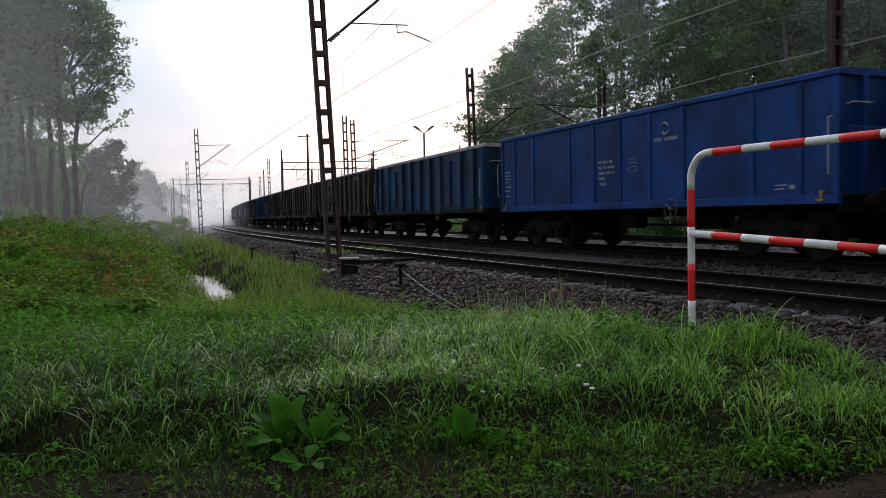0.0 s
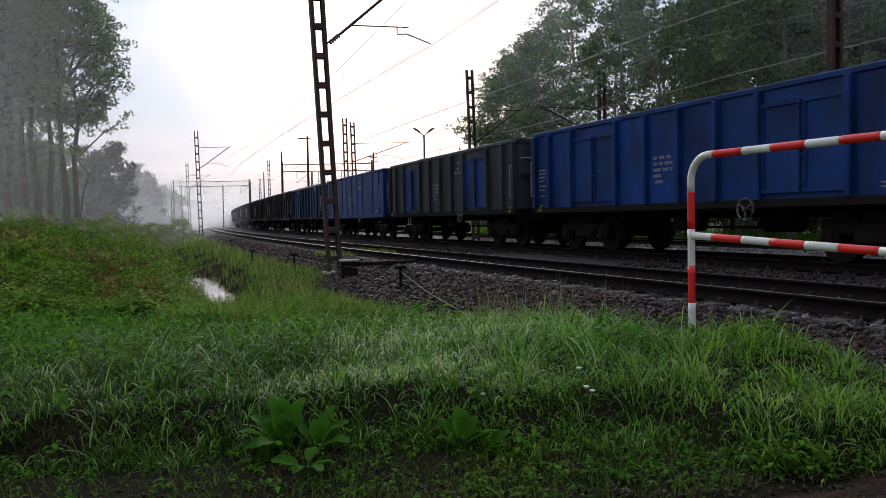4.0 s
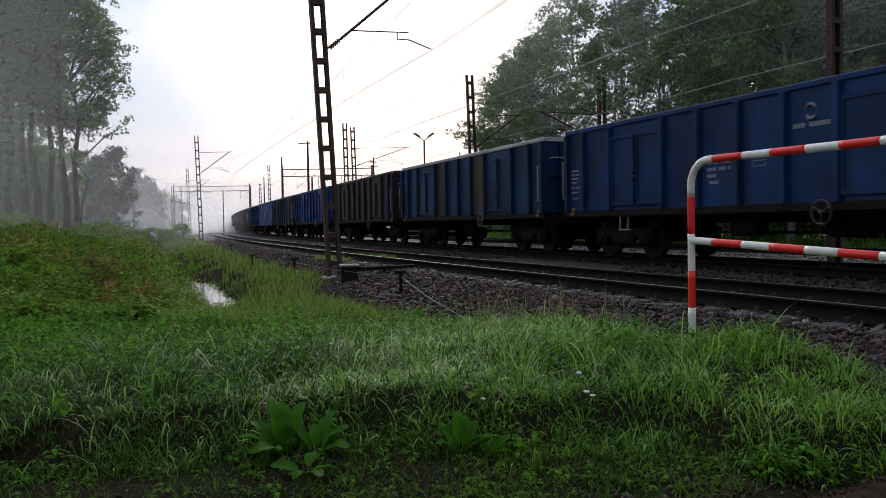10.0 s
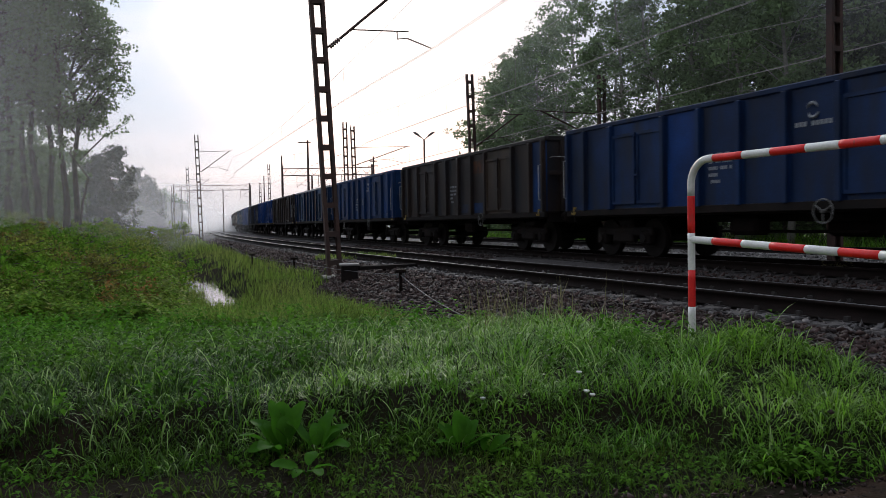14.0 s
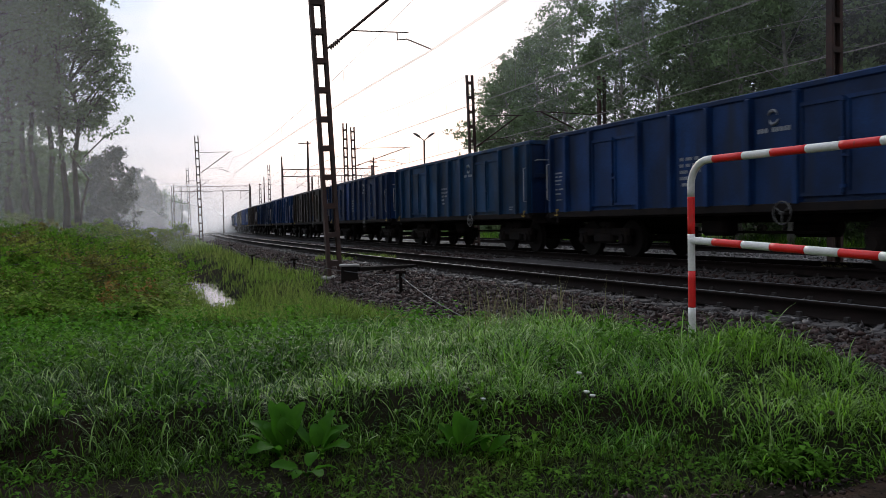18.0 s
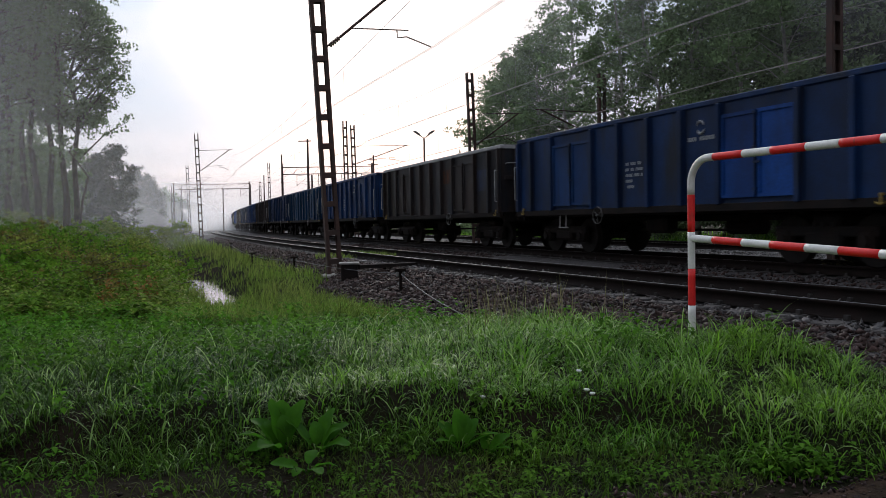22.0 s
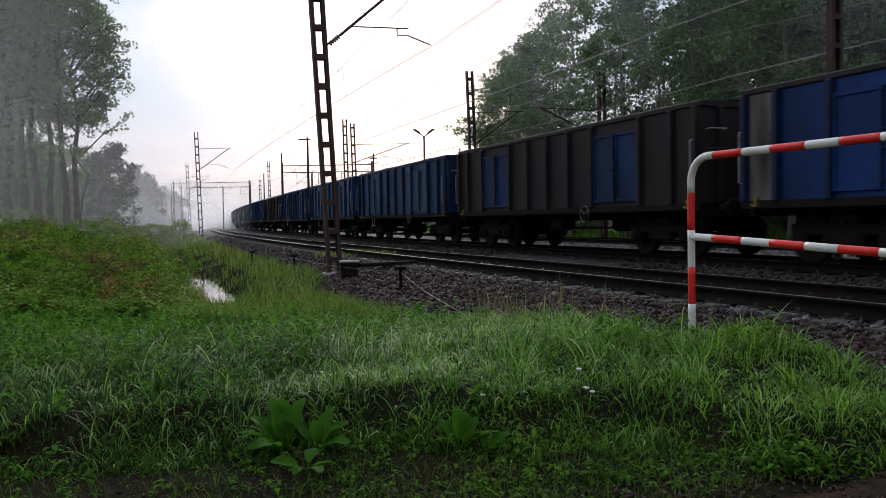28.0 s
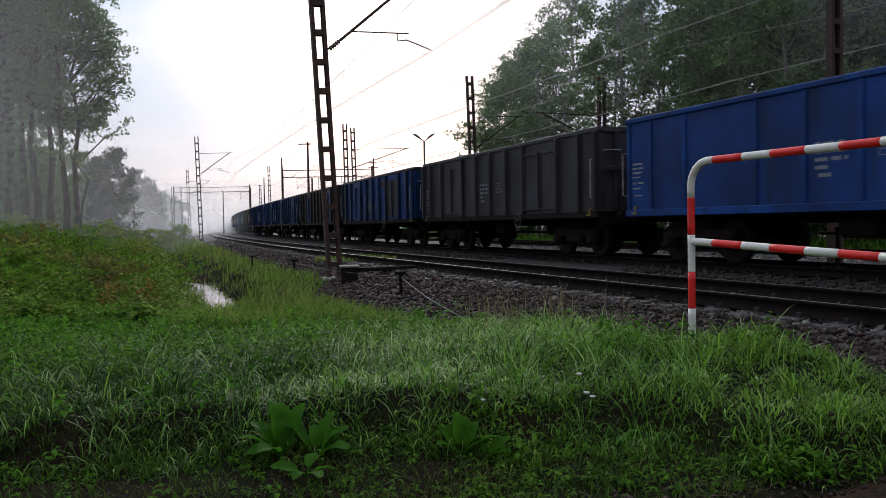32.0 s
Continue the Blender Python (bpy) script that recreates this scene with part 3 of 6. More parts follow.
def latch_mesh(bm):
    tube(bm, [(0, -0.12, SILL + 0.15), (0, -0.12, TOP - 0.4)], 0.018, 6)
    box(bm, -0.05, 0.05, -0.15, -0.09, 2.05, 2.25, 0.01)
    box(bm, -0.02, 0.16, -0.15, -0.125, 1.92, 1.96)
    for z in (1.4, 2.85):
        box(bm, -0.05, 0.05, -0.14, -0.09, z, z + 0.06)


def rib_mesh(bm):
    w = 0.06
    box(bm, -w, w, -0.15, -0.03, SILL - 0.02, TOP - 0.12, 0.012)
    box(bm, -w - 0.03, w + 0.03, -0.05, -0.031, SILL, TOP - 0.13)


def flat_rib_mesh(bm):
    box(bm, -0.07, 0.07, -0.062, -0.03, SILL, TOP - 0.12, 0.012)


def coping_mesh(bm):
    for y in (-1, 1):
        box(bm, -6.46, 6.46, y * HALF_W - 0.07, y * HALF_W + 0.07, TOP - 0.12, TOP, 0.02)
    for x in (-6.4, 6.4):
        box(bm, x - 0.06, x + 0.06, -HALF_W + 0.07, HALF_W - 0.07, TOP - 0.12, TOP - 0.003)


def end_mesh(bm):
    box(bm, -0.03, 0.03, -HALF_W + 0.03, HALF_W - 0.03, SILL, TOP - 0.12)


def end_rib_mesh(bm):
    box(bm, 0.03, 0.12, -0.05, 0.05, SILL, TOP - 0.12, 0.01)


def end_rail_mesh(bm):
    box(bm, 0.121, 0.16, -HALF_W + 0.05, HALF_W - 0.05, 2.2, 2.32, 0.01)


def floor_mesh(bm):
    box(bm, -6.4, 6.4, -HALF_W + 0.03, HALF_W - 0.03, SILL - 0.04, SILL)


def sole_mesh(bm):
    box(bm, -6.42, 6.42, -0.09, 0.02, SILL - 0.16, SILL - 0.002, 0.01)


def grip_mesh(bm):
    tube(bm, [(0, 0, 1.5), (0, -0.10, 1.52), (0, -0.10, 2.48), (0, 0, 2.5)], 0.012, 6)


def end_grip_mesh(bm):
    tube(bm, [(0.0, -0.22, 2.70), (0.13, -0.22, 2.72), (0.13, 0.22, 2.72), (0.0, 0.22, 2.70)], 0.013, 6)


def step_mesh(bm):
    tube(bm, [(-0.16, 0, 1.08), (-0.16, -0.02, 0.70), (0.16, -0.02, 0.70), (0.16, 0, 1.08)], 0.013, 6)
    box(bm, -0.16, 0.16, -0.06, 0.06, 0.68, 0.70)


def hook_mesh(bm):
    box(bm, -0.05, 0.05, -0.03, 0.02, 1.20, 1.26, 0.008)
    box(bm, -0.03, 0.03, -0.035, -0.01, 1.07, 1.20, 0.008)
    tube(bm, [(-0.105, -0.05, 1.10), (-0.085, -0.045, 1.055), (0, -0.03, 1.04), (0.085, -0.045, 1.055), (0.105, -0.05, 1.10)], [0.010, 0.022, 0.028, 0.022, 0.010], 6)


def signs(rows, wide=0.046, high=0.085, pitch=0.068, line=0.135):
    """Bars for the single signs of stencilled lines; a blank leaves a gap."""
    return [(k * pitch, -q * line, wide, high) for q, row in enumerate(rows) for k, c in enumerate(row) if c != " "]


NUMBER = [(x, z + 0.54, w, h) for x, z, w, h in signs(("xx xxx xx", "xx xx xxxx", "xxxx xxx x", "xxxx", " xxxx"))]
DATA = [(0, 0.66, 0.36, 0.05), (0, 0.56, 0.14, 0.05), (0.2, 0.56, 0.18, 0.05), (0, 0.46, 0.34, 0.05), (0, 0.36, 0.26, 0.04), (0, 0.22, 0.12, 0.05),
        (0.2, 0.22, 0.2, 0.05), (0, 0.1, 0.3, 0.04), (0.04, -0.06, 0.3, 0.03)]
TABLE = [(0, 0, 0.34, 0.015), (0, 0.1, 0.34, 0.015), (0, 0.2, 0.34, 0.015), (0, 0.285, 0.34, 0.015), (-0.008, 0.016, 0.015, 0.083), (0.333, 0.016, 0.015, 0.083), (0.16, 0.116, 0.012, 0.083)]
SMALL = [(0, 0, 0.22, 0.03), (0, 0.07, 0.3, 0.03), (0.36, 0.0, 0.12, 0.1)]
LETTERS = [(x - 0.40, z, w, h) for x, z, w, h in signs(("xxx xxxxx",), 0.065, 0.105, 0.092)]


def unit_bar(bm):
    box(bm, 0, 1, -0.004, 0.0, 0, 1)


def swoosh_mesh(bm):
    pts = [(0.19 * math.cos(a) - 0.02, -0.004, 0.20 * math.sin(a) + 0.02) for a in np.linspace(0.2, 2.9, 9)]
    tube(bm, pts, [0.008, 0.02, 0.034, 0.046, 0.052, 0.05, 0.042, 0.028, 0.008], 6)


def wagon(n, look_of, label):
    """An open high-sided wagon. look_of: panels by letter, ribs, coping, and what hangs on the side."""
    w = tagged(new("open_wagon"), label, "freight wagon", group="wagons of the freight train")
    flush = look_of.get("flush")
    ribs, coping = PAINTS[look_of["ribs"]], PAINTS[look_of.get("coping", look_of["ribs"])]
    letters = look_of["panels"]
    near = n >= -2
    for side in (-1, 1):
        turned = 0 if side < 0 else 180
        for k, code in enumerate(letters if side < 0 else letters[::-1]):
            c, wd = (EDGES[k] + EDGES[k + 1]) / 2, EDGES[k + 1] - EDGES[k]
            mat = PAINTS[look_of["key"][code]]
            me = kit(f"side_panel_{round(wd, 2)}", panel_mesh(wd))
            put("side_panel", me, mat, w, pose(c, side * HALF_W, 0, 0, 0, turned))
            if k in (2, 7) and side < 0 and not flush:
                dm = kit("door_leaf", door_mesh(wd / 2 - 0.06))
                for q in (-1, 1):
                    put("door", dm, PAINTS[look_of["doors"][0 if k == 2 else 1] if "doors" in look_of else look_of["key"].get("D", look_of["key"][code])], w, pose(c + q * (wd / 4 - 0.015), side * HALF_W, 0, 0, 0, turned))
                put("door_latch", kit("door_latch", latch_mesh), ribs, w, pose(c, side * HALF_W, 0, 0, 0, turned))
        if side < 0 or near:
            for k in range(len(EDGES)):
                x = min(max(EDGES[k], -6.34), 6.34)
                put("rib", kit("flat_rib", flat_rib_mesh) if flush else kit("rib", rib_mesh), ribs, w, pose(x if side < 0 else -x, side * HALF_W, 0, 0, 0, turned))
        put("sole_bar", kit("sole_bar", sole_mesh), M_BLACK if not flush else ribs, w, pose(0, side * HALF_W, 0, 0, 0, turned))
    for x, t in ((-6.37, 180), (6.37, 0)):
        end_paint = PAINTS[look_of.get("ends", look_of["ribs"])]
        put("end_wall", kit("end_wall", end_mesh), end_paint, w, pose(x, 0, 0, 0, 0, t))
        if near:
            for y in (-0.95, -0.32, 0.32, 0.95):
                put("end_rib", kit("end_rib", end_rib_mesh), end_paint, w, pose(x, y, 0, 0, 0, t))
            put("end_rail", kit("end_rail", end_rail_mesh), end_paint, w, pose(x, 0, 0, 0, 0, t))
    put("coping", kit("coping", coping_mesh), coping, w)
    put("floor", kit("wagon_floor", floor_mesh), M_BLACK, w)
    for name, place, build in UNDERFRAME:
        put(name, kit(name, build), M_BLACK, w, pose(*place))
    if look_of.get("load"):
        put("coal_load", kit(f"coal_{n % 3}", coal_mesh(n % 3 + 1)), M_COAL, w, None, "heap of black coal")
    for x in (-1, 1):
        for y in (-0.875, 0.875):
            put("buffer", kit("buffer", buffer_mesh, True), M_BLACK, w, pose(x * 6.43, y, 1.05, 0, 0, 0 if x > 0 else 180))
    # small fittings on the side that the camera sees
    for x in (-6.15, 6.15):
        put("rope_hook", kit("rope_hook", hook_mesh), M_YELLOW, w, pose(x * 0.985, -HALF_W - 0.06, 0.22) @ Matrix.Diagonal((0.8, 1, 0.82, 1)), "yellow anchor-shaped rope hook")
        put("hand_grip", kit("hand_grip", grip_mesh), M_GRIP, w, pose(x * 1.03, -HALF_W - 0.12, 0), "pale vertical hand grip")
        put("end_grip", kit("end_grip", end_grip_mesh), M_GRIP, w, pose(x * 1.04, -1.08, 0, 0, 0, 0 if x > 0 else 180), "pale grip on the end wall")
    if look_of.get("step") is not None:
        put("foot_step", kit("foot_step", step_mesh), M_GRIP if look_of.get("pale_step") else M_BLACK, w, pose(look_of["step"], -HALF_W - 0.03, 0), "hanging foot step")
    if look_of.get("wheel", 2.05) is not None:
        put("brake_wheel", kit("brake_wheel", brake_wheel_mesh), M_WHEELRIM, w, pose(look_of.get("wheel", 2.05), -HALF_W - 0.14, 1.0), "pale spoked hand brake wheel")
    for px, pz, pw, ph, tone in look_of.get("patches", ()):
        put("paint_patch", kit("stencil_bar", unit_bar), PAINTS[tone], w, Matrix.Translation((px, -HALF_W - 0.032, pz)) @ Matrix.Diagonal((pw, 1, ph, 1)), "bare patch of other paint")
    marks = look_of.get("marks", "")
    spots = {"N": (NUMBER, -0.92, 1.62), "D": (DATA, -6.2, 1.55), "T": (TABLE, 0.34, 1.9), "S": (SMALL, 4.95, 1.3), "L": (LETTERS, 1.75, 2.5)}
    for m in marks:
        rows, x, z = spots[m]
        for bx, bz, bw, bh in rows:
            put("stencil_bar", kit("stencil_bar", unit_bar), M_BAR, w, Matrix.Translation((x + bx, -HALF_W - 0.034, z + bz)) @ Matrix.Diagonal((bw, 1, bh * 0.8, 1)))
        if m == "L":
            for turned in (0, 180):
                put("emblem_swoosh", kit("emblem_swoosh", swoosh_mesh), M_BAR, w, pose(x, -HALF_W - 0.034, z + 0.27, 0, turned, 0) @ Matrix.Diagonal((0.58, 1, 0.58, 1)), "curved white emblem stroke")
    for x in (-4.5, 4.5):
        b = put("bogie", kit("bogie", bogie_frame), M_BLACK, w, pose(x, 0, 0))
        for q in (-0.9, 0.9):
            axle = put("wheelset", kit("wheelset", wheelset_mesh), M_WHEEL, b, pose(q, 0, 0.46))
            (AXLES_A if q < 0 else AXLES_B).append(axle)
    return w


AXLES_A, AXLES_B = [], []
ALL = "pppppppppp"


def plain(colour, **more):
    return dict(panels=ALL, key={"p": colour}, ribs=colour, **more)


# the train in order, from the wagon that is far round the bend to the last one seen
TRAIN = [
    (-14, plain("brown"), "sooty brown open wagon far round the bend"),
    (-13, plain("blue"), "grimy blue open wagon far round the bend"),
    (-12, plain("brown", load=1), "sooty brown open wagon far down the line"),
    (-11, plain("dark_blue"), "dark blue open wagon far down the line"),
    (-10, plain("brown"), "sooty brown open wagon far down the line"),
    (-9, plain("blue"), "grimy blue open wagon far down the line"),
    (-8, plain("brown"), "sooty brown open wagon far down the line"),
    (-7, plain("dark_blue"), "dark blue open wagon far down the line"),
    (-6, plain("brown"), "sooty brown open wagon"),
    (-5, plain("dark_blue"), "dark blue sooty open wagon"),
    (-4, plain("brown"), "sooty brown open wagon"),
    (-3, plain("brown"), "brown open wagon with dirty doors"),
    (-2, plain("brown"), "brown ribbed open wagon with coal dust"),
    (-1, plain("teal", coping="bare", marks="D"), "faded blue ribbed open wagon with worn doors"),
    (0, plain("bright_blue", flush=1, marks="NDTSL", step=-2.9), "bright blue freshly painted smooth-sided open wagon"),
    (1, dict(panels="qpppsppppp", key={"p": "slate", "q": "pale", "s": "slate", "D": "bright_blue"}, ribs="slate", marks="NL", step=-3.85, pale_step=1, load=1), "faded grey open wagon with new blue doors"),
    (2, plain("bright_blue", marks="NDS", load=0), "clean blue ribbed open wagon with stencilled marks"),
    (3, dict(panels="ppppprppqp", key={"p": "brown", "r": "rust", "q": "dark_blue"}, ribs="brown", marks="", patches=((1.25, 2.5, 0.85, 0.5, "orange"), (0.2, 1.9, 0.75, 0.7, "rust"), (-1.0, 1.45, 0.8, 0.75, "soot_blue"), (2.6, 1.6, 0.7, 0.9, "soot_blue"))), "sooty brown open wagon with rust and blue patches"),
    (4, dict(panels="pppqppqppp", key={"p": "teal", "q": "rust"}, ribs="dark_blue", coping="bare", ends="dark_blue"), "faded teal open wagon with rusty brown panels"),
    (5, plain("blue", marks="NDTLS", step=-3.85, pale_step=1), "blue ribbed open wagon with white emblem"),
    (6, dict(panels="pppppppqpb", key={"p": "brown", "q": "rust", "b": "blue"}, ribs="brown", marks="N", patches=((1.25, 2.55, 0.85, 0.42, "orange"), (0.1, 1.24, 0.9, 0.3, "soot_blue"), (1.3, 1.22, 0.9, 0.34, "blue"), (-6.25, 1.5, 0.45, 0.5, "soot_blue"))), "rusty brown open wagon with a blue corner"),
    (7, dict(panels="pppqpppppp", key={"p": "dark_blue", "q": "bright_blue"}, ribs="dark_blue", marks="NL"), "dark blue sooty open wagon with one bright patch"),
    (8, plain("teal", ends="dark_blue", marks="NLS", step=-3.85), "weathered blue open wagon with peeling paint"),
    (9, plain("blue", marks="NDLS"), "blue ribbed open wagon with white emblem and marks"),
    (10, plain("brown", coping="bare", marks="", patches=((1.3, 2.3, 0.85, 0.5, "orange"), (4.5, 1.9, 0.9, 0.7, "soot_blue"))), "sooty black-brown open wagon, sky highlight painted on its top rail"),
    (11, dict(panels="pppppppppp", key={"p": "dark_blue"}, doors=("blue", "bright_blue"), ribs="dark_blue", marks="NL", wheel=-2.0, step=-3.85, pale_step=1), "dark blue open wagon with one bright blue door"),
    (12, dict(panels=ALL, key={"p": "mottled"}, coping="dark_blue", ribs="blue", marks="NL", step=-3.85, pale_step=1, load=1), "mottled blue open wagon loaded with coal"),
    (13, dict(panels="ppppqpppqp", key={"p": "mottled", "q": "teal", "D": "mottled"}, ribs="dark_blue", marks="", patches=((-4.9, 1.7, 0.5, 0.6, "tan"), (-1.0, 1.5, 0.7, 0.5, "tan"), (1.3, 2.5, 0.7, 0.4, "tan")), step=-3.85, pale_step=1, load=1), "mottled blue open wagon with scrawled patches"),
    (14, dict(panels="pppppppppp", key={"p": "brown", "D": "blue"}, ribs="brown", step=-3.85, load=1), "sooty brown open wagon with blue doors"),
    (15, dict(panels="qppprpppsp", key={"p": "bright_blue", "q": "pale", "r": "teal", "s": "bright_blue"}, doors=("bright_blue", "slate"), ribs="dark_blue", coping="brown", marks="", load=1, patches=((-1.2, 1.62, 0.62, 0.72, "tan"), (0.15, 1.55, 0.3, 0.55, "tan"), (1.2, 2.62, 0.85, 0.42, "tan"), (1.35, 2.72, 0.5, 0.24, "orange"))), "bright blue open wagon with a pale door and end"),
    (16, plain("grey", marks="NDT", load=1), "sooty grey open wagon heaped with coal"),
    (17, plain("bright_blue", flush=1, marks="NDTSL"), "bright blue freshly painted smooth-sided open wagon"),
    (18, plain("brown"), "sooty brown open wagon"),
]
WAGONS = [(n, wagon(n, l, t)) for n, l, t in TRAIN]


# ---- trees ----
def leaf_cloud(centres, radii, counts, size, seed, twig=13):
    """Vertices and faces of many small leaves, gathered in twigs round the centres, with gaps between the twigs."""
    r = np.random.RandomState(seed)
    twigs = np.maximum(1, np.asarray(counts) // twig)
    c = np.repeat(np.asarray(centres, float), twigs, 0)
    rad = np.repeat(np.asarray(radii, float), twigs)
    c = c + r.normal(size=c.shape) * (rad * 0.5)[:, None] * np.array([1, 1, 0.75])
    c = np.repeat(c, twig, 0)
    n = len(c)
    d = r.normal(size=(n, 3))
    d *= (r.uniform(0, 1, n) ** 0.33 / np.linalg.norm(d, axis=1))[:, None]
    p = c + d * size * 1.9 * np.array([1.15, 1.15, 0.8])
    a = r.normal(size=(n, 3))
    a /= np.linalg.norm(a, axis=1)[:, None]
    b = np.cross(a, r.normal(size=(n, 3)))
    b /= np.linalg.norm(b, axis=1)[:, None]
    s = size * r.uniform(0.6, 1.4, n)[:, None]
    v = np.stack([p - a * s * 0.5 - b * s * 0.42, p + a * s * 0.05 + b * s * 0.55, p + a * s * 0.6 - b * s * 0.3], 1).reshape(-1, 3)
    return v, np.arange(3 * n).reshape(n, 3)


def tree(label, x, y, height, spread, seed, leaves=6000, size=0.2, bare=0.3, clumps=60, lean=(0, 0), trunk=0.16, group="", shape=1.0, mat=None, name="tree", bark=None, limbs=()):
    """limbs: ends of single long boughs, in metres from the foot."""
    r = random.Random(seed)
    z0 = float(ground_z(x, y)[0]) - 0.15
    t = tagged(new(name), label, name, group=group)
    t.matrix_basis = pose(x, y, z0)
    bm = bmesh.new()
    bends = [Vector((lean[0] * k / 6 * height + r.uniform(-0.12, 0.12) * k, lean[1] * k / 6 * height + r.uniform(-0.12, 0.12) * k, height * 0.92 * k / 6)) for k in range(7)]
    tube(bm, bends, [trunk * (1.25 if k == 0 else 1) * (1 - 0.85 * k / 6) for k in range(7)], 8)
    centres, radii = [], []
    for k in range(clumps):
        f = bare + (1 - bare) * (k + r.random()) / clumps
        i = min(int(f * 6), 5)
        start = bends[i].lerp(bends[i + 1], f * 6 - i)
        wide = spread * (math.sin(math.pi * min(1, 0.12 + 0.86 * ((f - bare) / (1 - bare)) ** shape)) ** 0.7) * r.uniform(0.45, 1.05)
        a = r.uniform(0, TAU)
        end = start + Vector((math.cos(a) * wide, math.sin(a) * wide, wide * r.uniform(-0.05, 0.55)))
        mid = start.lerp(end, 0.5) + Vector((0, 0, wide * 0.08))
        tube(bm, [start, mid, end], [trunk * 0.32 * (1.15 - f), trunk * 0.2 * (1.15 - f), 0.012], 3, False)
        centres += [end, mid.lerp(end, 0.55)]
        q = spread * r.uniform(0.17, 0.34)
        radii += [q * 0.8, q * 0.6]
    for dx, dy, dz in limbs:
        end = Vector((dx, dy, dz))
        low = max(height * 0.3, dz - 0.9 * math.hypot(dx, dy))
        i = min(int(low / (height * 0.92) * 6), 5)
        start = bends[i].lerp(bends[i + 1], low / (height * 0.92) * 6 - i)
        mid = start.lerp(end, 0.55) + Vector((0, 0, 0.25))
        tube(bm, [start, mid, end], [trunk * 0.34, trunk * 0.2, 0.012], 4, False)
        for f in (0.72, 0.86, 1.0):
            centres.append(mid.lerp(end, f * 2 - 1 if f > 0.75 else 0.1) + Vector((r.uniform(-0.2, 0.2), r.uniform(-0.2, 0.2), r.uniform(-0.1, 0.2))))
            radii.append(r.uniform(0.34, 0.52))
    part("trunk", bm, bark or M_BARK, t, "", True)
    per = np.maximum(4, (leaves * np.array(radii) ** 2 / np.sum(np.array(radii) ** 2)).astype(int))
    v, f4 = leaf_cloud(centres, radii, per, size, seed)
    crown = new("crown", raw_mesh("crown", v, f4, mat or M_LEAF))
    crown.parent = t
    return t


WOOD_EDGE = ((812, 838, 868, 885, 903, 932, 965, 1000), (215, 175, 140, 98, 64, 44, -5, -220))    # the wood's outline against the sky


def in_outline(x, y, height, spread):
    """The height and breadth at which a crown keeps within the wood's outline; no breadth where it has no room."""
    px = 784 + LENS * x / y
    spread = min(spread, (px - 806) / LENS * y)
    top = np.interp(px - 0.25 * spread * LENS / y, *WOOD_EDGE)
    room = (394 - top) / LENS * y + 0.92 - float(ground_z(x, y)[0])
    return px, min(height, room), spread


